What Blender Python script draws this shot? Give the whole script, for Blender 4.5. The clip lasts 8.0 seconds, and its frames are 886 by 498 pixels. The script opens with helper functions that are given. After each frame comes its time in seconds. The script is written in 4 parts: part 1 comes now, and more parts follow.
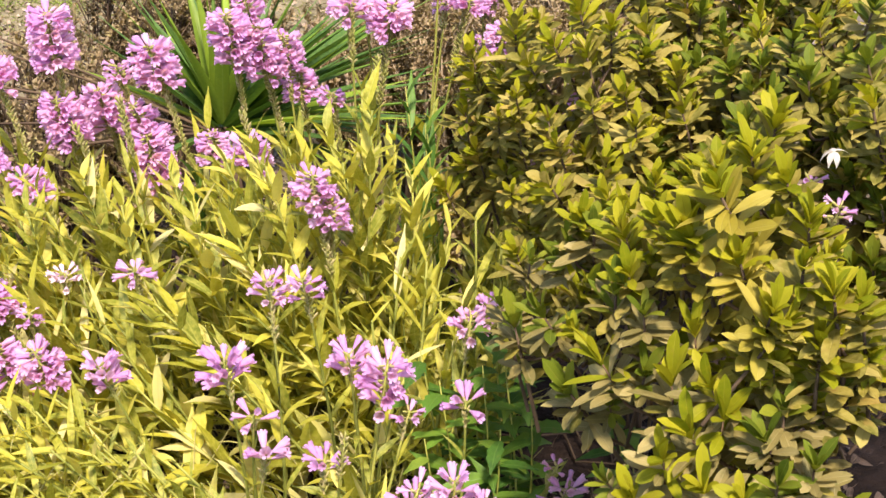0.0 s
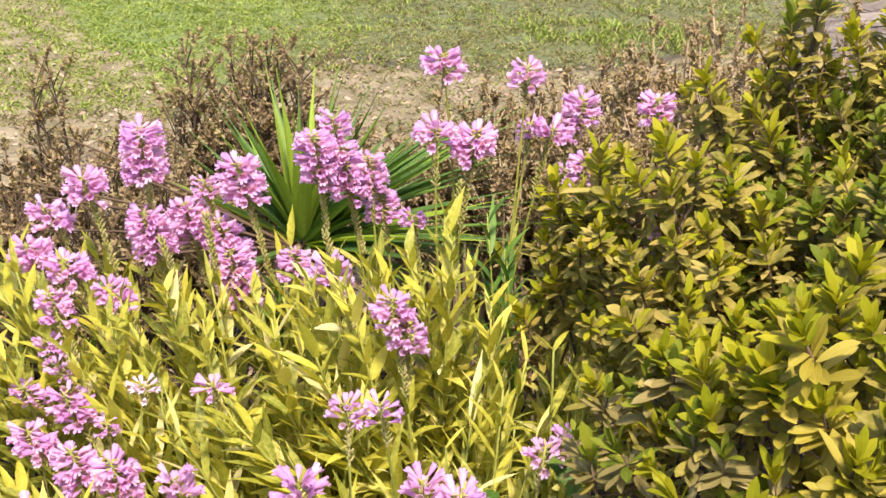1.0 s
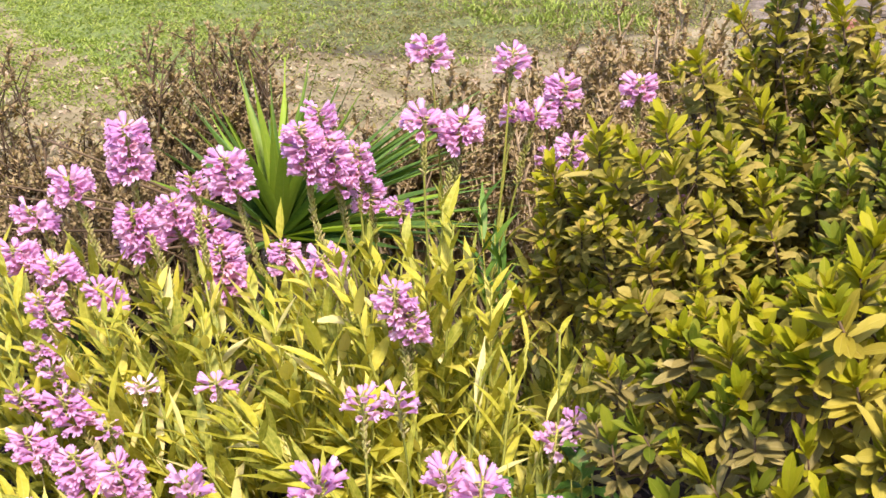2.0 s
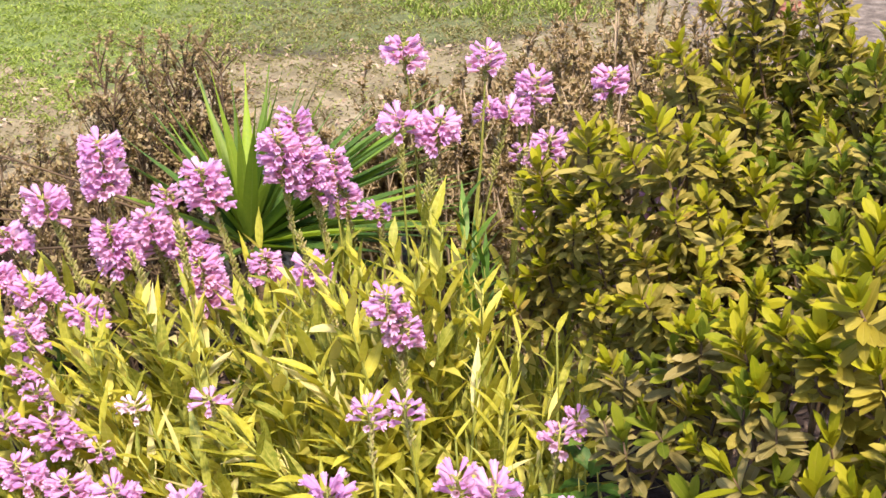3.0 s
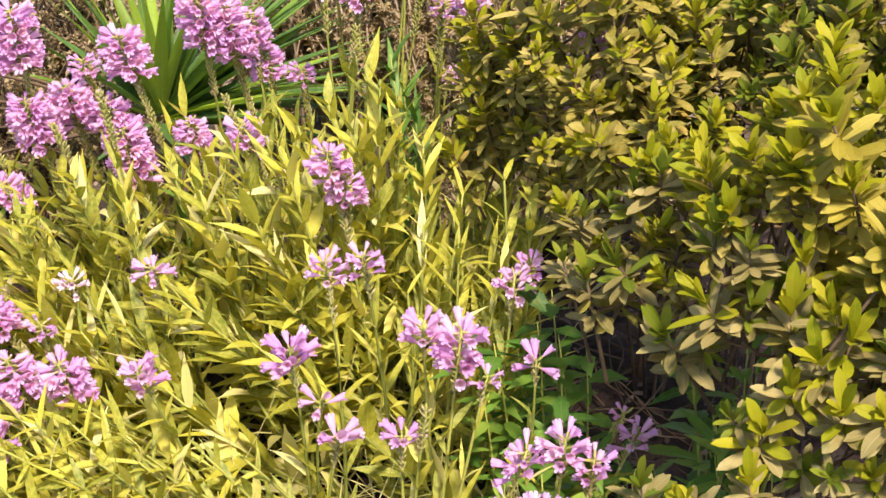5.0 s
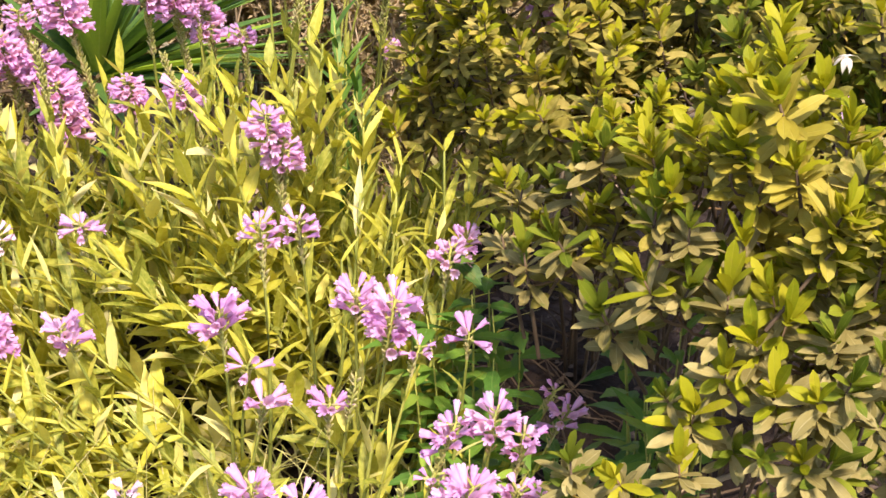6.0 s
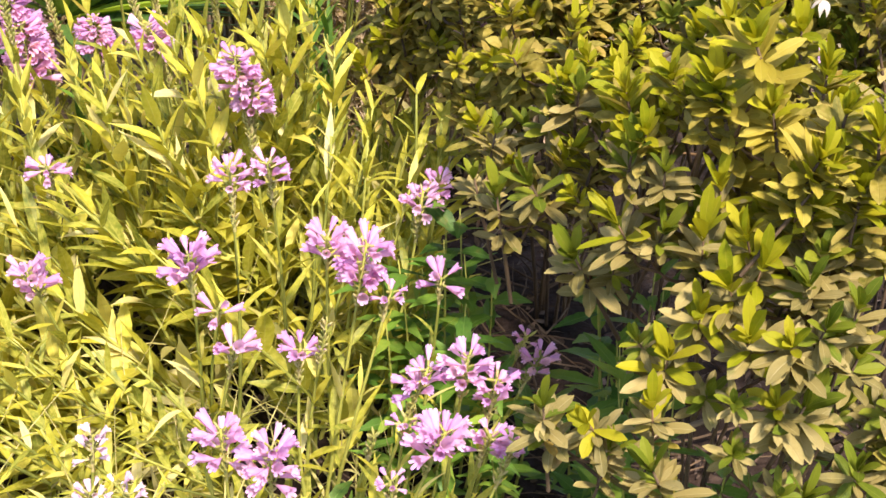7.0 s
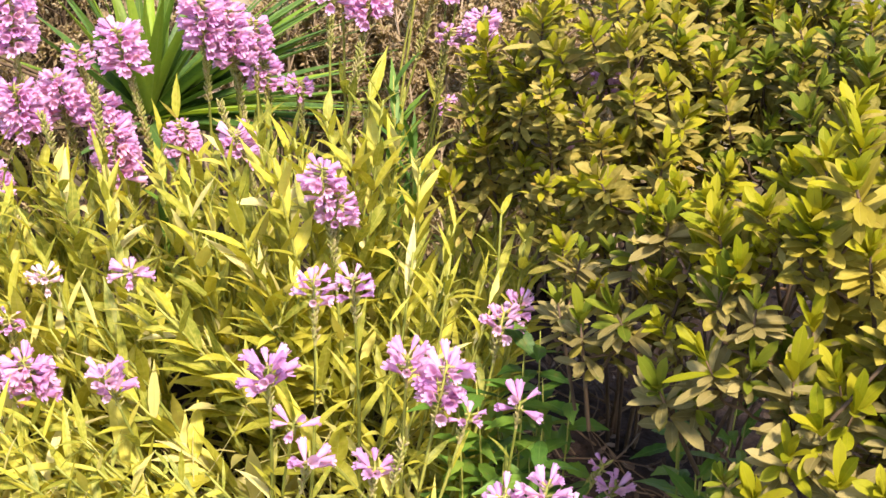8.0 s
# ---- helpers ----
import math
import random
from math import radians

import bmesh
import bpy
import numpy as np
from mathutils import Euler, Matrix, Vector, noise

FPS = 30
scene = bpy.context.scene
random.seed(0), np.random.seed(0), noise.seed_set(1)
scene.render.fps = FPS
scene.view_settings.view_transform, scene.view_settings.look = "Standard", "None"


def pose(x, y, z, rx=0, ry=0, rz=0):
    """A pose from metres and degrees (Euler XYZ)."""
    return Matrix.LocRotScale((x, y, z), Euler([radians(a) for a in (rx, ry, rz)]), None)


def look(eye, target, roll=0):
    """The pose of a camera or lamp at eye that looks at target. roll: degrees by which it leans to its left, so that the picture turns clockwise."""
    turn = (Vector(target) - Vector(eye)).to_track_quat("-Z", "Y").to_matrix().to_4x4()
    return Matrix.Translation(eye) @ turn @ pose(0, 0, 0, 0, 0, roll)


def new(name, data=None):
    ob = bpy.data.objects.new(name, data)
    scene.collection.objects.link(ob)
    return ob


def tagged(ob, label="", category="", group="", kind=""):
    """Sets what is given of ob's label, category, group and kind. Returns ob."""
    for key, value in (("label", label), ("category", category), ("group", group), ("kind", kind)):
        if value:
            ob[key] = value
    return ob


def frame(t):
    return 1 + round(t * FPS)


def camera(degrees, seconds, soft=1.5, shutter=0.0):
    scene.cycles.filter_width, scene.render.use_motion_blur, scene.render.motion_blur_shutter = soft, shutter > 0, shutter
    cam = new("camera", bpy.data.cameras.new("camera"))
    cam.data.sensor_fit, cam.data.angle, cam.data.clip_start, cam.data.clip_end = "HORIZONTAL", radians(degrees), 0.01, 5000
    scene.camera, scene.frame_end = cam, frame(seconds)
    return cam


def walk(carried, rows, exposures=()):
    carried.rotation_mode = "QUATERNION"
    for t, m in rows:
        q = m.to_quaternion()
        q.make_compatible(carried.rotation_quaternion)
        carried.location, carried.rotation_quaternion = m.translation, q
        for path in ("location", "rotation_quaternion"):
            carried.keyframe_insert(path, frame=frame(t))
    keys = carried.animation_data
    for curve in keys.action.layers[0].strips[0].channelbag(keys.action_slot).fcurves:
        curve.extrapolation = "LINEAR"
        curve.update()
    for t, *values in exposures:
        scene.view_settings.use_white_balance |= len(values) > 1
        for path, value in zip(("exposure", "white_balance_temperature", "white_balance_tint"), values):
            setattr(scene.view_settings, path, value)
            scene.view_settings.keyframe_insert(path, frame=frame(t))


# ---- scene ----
cam = camera(32.8, 8.0, soft=1.55)
PATH = [
    (0, (0.244, -0.013, 1.381), (0.101, 1.754, 0.454), -0.93),
    (0.2, (0.246, -0.009, 1.400), (0.092, 1.771, 0.499), -2.59),
    (0.5, (0.242, -0.011, 1.402), (0.051, 1.784, 0.540), -1.96),
    (0.7, (0.233, -0.013, 1.405), (0.021, 1.788, 0.562), -1.30),
    (1, (0.226, -0.015, 1.408), (-0.008, 1.804, 0.611), 0.23),
    (1.2, (0.210, -0.022, 1.405), (-0.014, 1.791, 0.589), 0.66),
    (1.5, (0.186, -0.030, 1.407), (-0.000, 1.804, 0.632), 1.85),
    (1.7, (0.163, -0.028, 1.409), (-0.029, 1.795, 0.609), 0.48),
    (2.8, (0.058, -0.004, 1.423), (0.060, 1.815, 0.593), -1.92),
    (3, (0.042, -0.005, 1.423), (0.009, 1.814, 0.593), -1.96),
    (3.2, (0.026, -0.007, 1.409), (-0.017, 1.790, 0.532), -3.53),
    (3.5, (0.000, 0.000, 1.400), (-0.000, 1.766, 0.461), -4.00),
    (3.8, (-0.025, 0.005, 1.395), (0.003, 1.771, 0.457), -3.58),
    (4, (-0.041, 0.008, 1.389), (0.023, 1.770, 0.446), -2.91),
    (4.2, (-0.056, 0.006, 1.388), (-0.001, 1.768, 0.444), -3.17),
    (4.5, (-0.071, 0.009, 1.381), (-0.027, 1.757, 0.411), -3.90),
    (4.8, (-0.066, 0.007, 1.381), (0.014, 1.758, 0.418), -3.77),
    (5, (-0.059, 0.005, 1.375), (0.077, 1.748, 0.405), -2.77),
    (5.2, (-0.055, 0.008, 1.366), (0.120, 1.732, 0.367), -1.70),
    (6.3, (-0.065, 0.018, 1.342), (0.155, 1.746, 0.361), 1.57),
    (6.5, (-0.064, 0.020, 1.342), (0.149, 1.749, 0.359), 1.54),
    (6.7, (-0.064, 0.021, 1.337), (0.172, 1.736, 0.335), 1.68),
    (7, (-0.066, 0.028, 1.331), (0.198, 1.715, 0.289), 2.12),
    (7.3, (-0.070, 0.044, 1.326), (0.178, 1.728, 0.275), 2.12),
    (7.5, (-0.081, 0.054, 1.333), (0.145, 1.766, 0.324), 2.22),
    (7.8, (-0.092, 0.054, 1.345), (0.133, 1.803, 0.400), 3.68),
    (8, (-0.096, 0.051, 1.346), (0.099, 1.811, 0.416), 3.57),
]
walk(cam, [(t, look(eye, target, roll)) for t, eye, target, roll in PATH], [(0, 1.60, 6850, 17), (5, 1.60, 6850, 17), (6.6, 1.78, 6950, 17), (8, 1.78, 6950, 17)])

# ---- light ----
SUN_ELEVATION, SUN_ROTATION = radians(59), radians(163)
world = bpy.data.worlds.new("sky")
scene.world = world
world.use_nodes = True
wt = world.node_tree
sky = wt.nodes.new("ShaderNodeTexSky")
sky.sky_type = "NISHITA"
sky.sun_disc = False
sky.sun_elevation, sky.sun_rotation = SUN_ELEVATION, SUN_ROTATION
wt.links.new(sky.outputs[0], wt.nodes["Background"].inputs[0])
wt.nodes["Background"].inputs[1].default_value = 0.12
sun = new("sun", bpy.data.lights.new("sun", "SUN"))
sun.data.energy, sun.data.angle, sun.data.color = 3.25, radians(8.0), (1.0, 0.93, 0.80)
sun_way = Vector((math.sin(SUN_ROTATION) * math.cos(SUN_ELEVATION), math.cos(SUN_ROTATION) * math.cos(SUN_ELEVATION), math.sin(SUN_ELEVATION)))
sun.matrix_world = look(sun_way * 20, (0, 0, 0))


# ---- materials ----
def material(name):
    m = bpy.data.materials.new(name)
    m.use_nodes = True
    t = m.node_tree
    t.nodes.clear()
    return m, t


def put(t, kind, **values):
    n = t.nodes.new(kind)
    for key, value in values.items():
        n.inputs[key].default_value = value
    return n


def ramp(t, fac, stops):
    n = t.nodes.new("ShaderNodeValToRGB")
    e = n.color_ramp.elements
    while len(e) < len(stops):
        e.new(0.5)
    for el, (at, col) in zip(e, stops):
        el.position, el.color = at, (*col, 1)
    t.links.new(fac, n.inputs[0])
    return n.outputs[0]


def mixed(t, fac, a, b, blend="MIX"):
    n = t.nodes.new("ShaderNodeMix")
    n.data_type, n.blend_type = "RGBA", blend
    for value, sock in ((fac, n.inputs[0]), (a, n.inputs[6]), (b, n.inputs[7])):
        if isinstance(value, (int, float)):
            sock.default_value = value
        elif isinstance(value, tuple):
            sock.default_value = (*value, 1)
        else:
            t.links.new(value, sock)
    return n.outputs[2]


def calc(t, op, a, b=0.0):
    n = t.nodes.new("ShaderNodeMath")
    n.operation = op
    for value, sock in ((a, n.inputs[0]), (b, n.inputs[1])):
        if isinstance(value, (int, float)):
            sock.default_value = value
        else:
            t.links.new(value, sock)
    return n.outputs[0]


def noise_tex(t, scale, detail=4, coords="Object"):
    n = put(t, "ShaderNodeTexNoise", Scale=scale, Detail=detail)
    c = t.nodes.new("ShaderNodeTexCoord")
    t.links.new(c.outputs[coords], n.inputs[0])
    return n.outputs[0]


def world_noise(t, scale, detail=4):
    n = put(t, "ShaderNodeTexNoise", Scale=scale, Detail=detail)
    g = t.nodes.new("ShaderNodeNewGeometry")
    t.links.new(g.outputs["Position"], n.inputs[0])
    return n.outputs[0]


def chance(t):
    """A random value for each object and each loose piece of its mesh."""
    o = t.nodes.new("ShaderNodeObjectInfo")
    g = t.nodes.new("ShaderNodeNewGeometry")
    return calc(t, "FRACT", calc(t, "ADD", o.outputs["Random"], g.outputs["Random Per Island"]))


def leaf_material(name, stops, vein, thin=0.45, rough=0.5, spots=(0.25, 0.14, 0.04), spot_amount=0.25, gloss=0.35):
    m, t = material(name)
    base = ramp(t, chance(t), stops)
    uv = t.nodes.new("ShaderNodeUVMap")
    sep = t.nodes.new("ShaderNodeSeparateXYZ")
    t.links.new(uv.outputs[0], sep.inputs[0])
    across = calc(t, "ABSOLUTE", calc(t, "SUBTRACT", sep.outputs[0], 0.5))
    rib = ramp(t, across, [(0.0, (1, 1, 1)), (0.06, (0, 0, 0))])
    side = t.nodes.new("ShaderNodeTexWave")
    side.inputs["Scale"].default_value, side.inputs["Distortion"].default_value = 3.0, 1.5
    t.links.new(uv.outputs[0], side.inputs[0])
    base = mixed(t, calc(t, "MULTIPLY", rib, 0.45), base, vein)
    base = mixed(t, calc(t, "MULTIPLY", side.outputs["Fac"], 0.12), base, vein)
    grain = world_noise(t, 160, 5)
    base = mixed(t, ramp(t, grain, [(0.3, (0, 0, 0)), (0.75, (0.5, 0.5, 0.5))]), base, tuple(min(1, c * 1.25) for c in stops[-2][1]))
    blotch = world_noise(t, 65, 3)
    base = mixed(t, calc(t, "MULTIPLY", ramp(t, blotch, [(0.62, (0, 0, 0)), (0.72, (1, 1, 1))]), spot_amount), base, spots)
    bump = put(t, "ShaderNodeBump", Strength=0.35, Distance=0.002)
    t.links.new(calc(t, "ADD", calc(t, "MULTIPLY", rib, -0.8), grain), bump.inputs["Height"])
    p = put(t, "ShaderNodeBsdfPrincipled", Roughness=rough)
    p.inputs["Specular IOR Level"].default_value = gloss
    t.links.new(base, p.inputs["Base Color"])
    t.links.new(bump.outputs[0], p.inputs["Normal"])
    tr = put(t, "ShaderNodeBsdfTranslucent")
    t.links.new(mixed(t, 1.0, base, (1.0, 0.95, 0.5), "MULTIPLY"), tr.inputs[0])
    mix = put(t, "ShaderNodeMixShader")
    mix.inputs[0].default_value = thin
    out = put(t, "ShaderNodeOutputMaterial")
    t.links.new(p.outputs[0], mix.inputs[1])
    t.links.new(tr.outputs[0], mix.inputs[2])
    t.links.new(mix.outputs[0], out.inputs[0])
    return m


def plain_material(name, stops, scale, rough=0.8, bump_scale=None, strength=0.5, thin=0.0, by_piece=True):
    m, t = material(name)
    fac = noise_tex(t, scale, 6)
    base = ramp(t, fac, stops)
    if by_piece:
        base = mixed(t, 0.5, base, ramp(t, chance(t), stops))
    p = put(t, "ShaderNodeBsdfPrincipled", Roughness=rough)
    p.inputs["Specular IOR Level"].default_value = 0.25
    t.links.new(base, p.inputs["Base Color"])
    bump = put(t, "ShaderNodeBump", Strength=strength, Distance=0.004)
    t.links.new(noise_tex(t, bump_scale or scale * 4, 6), bump.inputs["Height"])
    t.links.new(bump.outputs[0], p.inputs["Normal"])
    out = put(t, "ShaderNodeOutputMaterial")
    if thin:
        tr = put(t, "ShaderNodeBsdfTranslucent")
        t.links.new(base, tr.inputs[0])
        mix = put(t, "ShaderNodeMixShader")
        mix.inputs[0].default_value = thin
        t.links.new(p.outputs[0], mix.inputs[1])
        t.links.new(tr.outputs[0], mix.inputs[2])
        t.links.new(mix.outputs[0], out.inputs[0])
    else:
        t.links.new(p.outputs[0], out.inputs[0])
    return m


M_PLANT = leaf_material("obedient_leaf", [(0, (0.08, 0.13, 0.008)), (0.25, (0.19, 0.22, 0.010)), (0.5, (0.32, 0.315, 0.014)), (0.78, (0.47, 0.43, 0.03)), (0.88, (0.57, 0.51, 0.11)), (1, (0.70, 0.63, 0.34))], (0.54, 0.52, 0.14), 0.45)
M_NEW = leaf_material("azalea_new_leaf", [(0, (0.15, 0.185, 0.006)), (0.5, (0.265, 0.258, 0.010)), (1, (0.39, 0.345, 0.02))], (0.36, 0.34, 0.04), 0.42, 0.55, gloss=0.14)
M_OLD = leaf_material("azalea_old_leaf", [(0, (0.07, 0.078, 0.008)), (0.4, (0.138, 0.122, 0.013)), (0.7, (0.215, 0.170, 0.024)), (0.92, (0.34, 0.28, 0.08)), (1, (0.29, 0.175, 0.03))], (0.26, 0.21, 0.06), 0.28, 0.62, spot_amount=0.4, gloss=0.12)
M_GOLD = leaf_material("azalea_golden_leaf", [(0, (0.20, 0.165, 0.02)), (0.5, (0.30, 0.245, 0.03)), (1, (0.40, 0.33, 0.07))], (0.46, 0.38, 0.10), 0.35, 0.55, gloss=0.14)
M_DULL = leaf_material("azalea_dull_leaf", [(0, (0.055, 0.09, 0.008)), (0.5, (0.12, 0.155, 0.012)), (1, (0.23, 0.24, 0.02))], (0.26, 0.27, 0.05), 0.4, 0.55, gloss=0.14)
M_YUCCA = leaf_material("sword_leaf", [(0, (0.018, 0.06, 0.018)), (0.5, (0.055, 0.125, 0.035)), (0.8, (0.13, 0.23, 0.03)), (1, (0.28, 0.38, 0.03))], (0.25, 0.33, 0.10), 0.35, 0.45, spot_amount=0.15, gloss=0.25)
# Brighter copy of the sword leaf: backlight on inner leaves put into colour.
M_YUCCA_LIT = leaf_material("lit_sword_leaf", [(0, (0.04, 0.09, 0.02)), (0.5, (0.10, 0.18, 0.02)), (1, (0.26, 0.34, 0.03))], (0.34, 0.40, 0.10), 0.42, 0.45, spot_amount=0.1, gloss=0.25)
M_YUCCA_LIT.node_tree.nodes["Wave Texture"].inputs["Distortion"].default_value = 0.3
M_YUCCA.node_tree.nodes["Wave Texture"].inputs["Distortion"].default_value = 0.3
M_WEED = leaf_material("weed_leaf", [(0, (0.05, 0.12, 0.015)), (0.5, (0.12, 0.22, 0.025)), (1, (0.27, 0.35, 0.045))], (0.22, 0.36, 0.08), 0.38)
# Darker copy of the weed leaf; shade is put into its colour.
M_SHADED_WEED = leaf_material("shaded_green_leaf", [(0, (0.03, 0.085, 0.012)), (0.5, (0.07, 0.16, 0.018)), (1, (0.17, 0.27, 0.03))], (0.16, 0.26, 0.06), 0.35)
M_BROWN = leaf_material("brown_leaf", [(0, (0.11, 0.075, 0.04)), (0.4, (0.23, 0.165, 0.085)), (0.75, (0.38, 0.285, 0.17)), (1, (0.23, 0.22, 0.06))], (0.38, 0.30, 0.18), 0.35, 0.7, gloss=0.1)
M_GRASS = leaf_material("grass_blade", [(0, (0.12, 0.18, 0.03)), (0.5, (0.22, 0.30, 0.05)), (0.85, (0.32, 0.39, 0.08)), (1, (0.42, 0.40, 0.15))], (0.3, 0.4, 0.1), 0.35, 0.6)
M_GRASS_DRY = leaf_material("dry_grass_blade", [(0, (0.13, 0.125, 0.05)), (0.5, (0.23, 0.205, 0.10)), (1, (0.38, 0.33, 0.19))], (0.35, 0.3, 0.15), 0.3, 0.7, gloss=0.1)
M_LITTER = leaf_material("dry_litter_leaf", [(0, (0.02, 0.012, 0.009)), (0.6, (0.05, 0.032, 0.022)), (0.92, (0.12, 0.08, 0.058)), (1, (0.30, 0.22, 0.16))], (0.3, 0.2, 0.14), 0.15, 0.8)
M_LITTER_PALE = leaf_material("bleached_litter_leaf", [(0, (0.16, 0.10, 0.065)), (0.5, (0.30, 0.21, 0.15)), (1, (0.48, 0.38, 0.29))], (0.38, 0.29, 0.2), 0.15, 0.8)
M_PETAL = leaf_material("pink_petal", [(0, (0.58, 0.26, 0.69)), (0.45, (0.69, 0.38, 0.79)), (0.88, (0.77, 0.50, 0.84)), (1, (0.80, 0.57, 0.86))], (0.61, 0.30, 0.71), 0.55, 0.7, spots=(0.55, 0.2, 0.6), spot_amount=0.2, gloss=0.15)
M_PALE = leaf_material("pale_petal", [(0, (0.62, 0.41, 0.62)), (0.6, (0.68, 0.50, 0.66)), (1, (0.72, 0.58, 0.68))], (0.7, 0.5, 0.7), 0.35, 0.6, spot_amount=0.1, gloss=0.2)
M_CALYX = plain_material("calyx", [(0.3, (0.30, 0.31, 0.07)), (0.6, (0.42, 0.39, 0.13)), (0.8, (0.52, 0.40, 0.24))], 60, 0.7, thin=0.3)
M_STEM = plain_material("green_stem", [(0.3, (0.15, 0.17, 0.03)), (0.7, (0.31, 0.30, 0.06))], 30, 0.6)
M_TWIG = plain_material("woody_twig", [(0.3, (0.04, 0.025, 0.016)), (0.7, (0.12, 0.078, 0.046))], 25, 0.85)
M_STRAW_BARK = plain_material("pale_bark", [(0.3, (0.22, 0.155, 0.095)), (0.7, (0.40, 0.31, 0.21))], 25, 0.85)


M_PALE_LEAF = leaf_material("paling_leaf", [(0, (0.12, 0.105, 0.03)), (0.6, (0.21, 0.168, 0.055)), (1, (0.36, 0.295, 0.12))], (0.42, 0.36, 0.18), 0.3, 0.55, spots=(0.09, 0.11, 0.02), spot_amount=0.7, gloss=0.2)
M_WITHERED = leaf_material("withered_petal", [(0, (0.42, 0.37, 0.32)), (1, (0.66, 0.62, 0.57))], (0.7, 0.62, 0.55), 0.3, 0.7)
M_BARK = plain_material("brown_twig", [(0.3, (0.06, 0.034, 0.018)), (0.7, (0.17, 0.10, 0.05))], 25, 0.85)


def ground_material():
    m, t = material("bed_soil_and_lawn")
    g = t.nodes.new("ShaderNodeNewGeometry")
    sep = t.nodes.new("ShaderNodeSeparateXYZ")
    t.links.new(g.outputs["Position"], sep.inputs[0])
    soil = ramp(t, world_noise(t, 14, 8), [(0.3, (0.012, 0.008, 0.006)), (0.55, (0.028, 0.018, 0.014)), (0.8, (0.07, 0.048, 0.038))])
    bare = ramp(t, world_noise(t, 9, 8), [(0.3, (0.12, 0.10, 0.055)), (0.55, (0.21, 0.175, 0.11)), (0.75, (0.34, 0.28, 0.19))])
    grass = ramp(t, world_noise(t, 30, 8), [(0.3, (0.05, 0.062, 0.026)), (0.55, (0.10, 0.118, 0.05)), (0.75, (0.165, 0.18, 0.085))])
    worn = ramp(t, world_noise(t, 40, 8), [(0.3, (0.05, 0.045, 0.022)), (0.6, (0.12, 0.10, 0.052)), (0.8, (0.21, 0.17, 0.10))])
    grass = mixed(t, ramp(t, world_noise(t, 1.1, 4), [(0.5, (0, 0, 0)), (0.7, (1, 1, 1))]), grass, worn)
    wander = calc(t, "MULTIPLY", calc(t, "SUBTRACT", world_noise(t, 1.8, 5), 0.5), 1.6)
    edge = calc(t, "ADD", sep.outputs[1], wander)
    base = mixed(t, ramp(t, calc(t, "SUBTRACT", edge, 2.6), [(0.0, (0, 0, 0)), (0.6, (1, 1, 1))]), soil, bare)
    # worn turf begins behind a curved edge; behind the camera it lies nearer
    off = calc(t, "ADD", sep.outputs[0], 0.3)
    line = calc(t, "ADD", calc(t, "MULTIPLY", calc(t, "MULTIPLY", off, off), 0.5), 4.62)
    side = ramp(t, calc(t, "MULTIPLY", calc(t, "ADD", sep.outputs[0], 2.0), 0.5), [(0.45, (1, 1, 1)), (0.63, (0, 0, 0))])
    line = calc(t, "SUBTRACT", line, calc(t, "MULTIPLY", side, 0.68))
    past = calc(t, "ADD", calc(t, "SUBTRACT", sep.outputs[1], line), calc(t, "MULTIPLY", wander, 0.10))
    back = calc(t, "SUBTRACT", calc(t, "ADD", calc(t, "MULTIPLY", wander, 0.5), 0.4), sep.outputs[1])
    far = calc(t, "MULTIPLY", calc(t, "MAXIMUM", past, back), 4.0)
    green = ramp(t, world_noise(t, 26, 8), [(0.3, (0.06, 0.09, 0.025)), (0.55, (0.12, 0.17, 0.045)), (0.75, (0.20, 0.25, 0.08))])
    grass = mixed(t, calc(t, "MULTIPLY", side, 0.85), grass, green)
    base = mixed(t, ramp(t, far, [(0.0, (0, 0, 0)), (0.3, (0.9, 0.9, 0.9))]), base, grass)
    # darker band along the turf's curved edge, fading out to the left
    edge_band = ramp(t, calc(t, "ADD", calc(t, "MULTIPLY", past, 3.0), 0.5), [(0.42, (0, 0, 0)), (0.52, (0.75, 0.75, 0.75)), (0.62, (0.75, 0.75, 0.75)), (0.85, (0, 0, 0))])
    base = mixed(t, calc(t, "MULTIPLY", edge_band, calc(t, "SUBTRACT", 1.0, side)), base, (0.05, 0.042, 0.032))
    gravel = ramp(t, world_noise(t, 22, 8), [(0.3, (0.08, 0.065, 0.055)), (0.55, (0.16, 0.13, 0.11)), (0.75, (0.27, 0.23, 0.20))])
    corner = calc(t, "ADD", sep.outputs[0], calc(t, "MULTIPLY", wander, 0.25))
    here = calc(t, "MULTIPLY", ramp(t, calc(t, "SUBTRACT", corner, 0.72), [(0.0, (0, 0, 0)), (0.15, (1, 1, 1))]), ramp(t, calc(t, "MULTIPLY", calc(t, "SUBTRACT", sep.outputs[1], 3.2), 0.5), [(0.0, (0, 0, 0)), (0.2, (1, 1, 1))]))
    base = mixed(t, here, base, gravel)
    p = put(t, "ShaderNodeBsdfPrincipled", Roughness=0.95)
    p.inputs["Specular IOR Level"].default_value = 0.1
    t.links.new(base, p.inputs["Base Color"])
    bump = put(t, "ShaderNodeBump", Strength=0.9, Distance=0.02)
    t.links.new(world_noise(t, 45, 8), bump.inputs["Height"])
    t.links.new(bump.outputs[0], p.inputs["Normal"])
    out = put(t, "ShaderNodeOutputMaterial")
    t.links.new(p.outputs[0], out.inputs[0])
    return m


M_GROUND = ground_material()


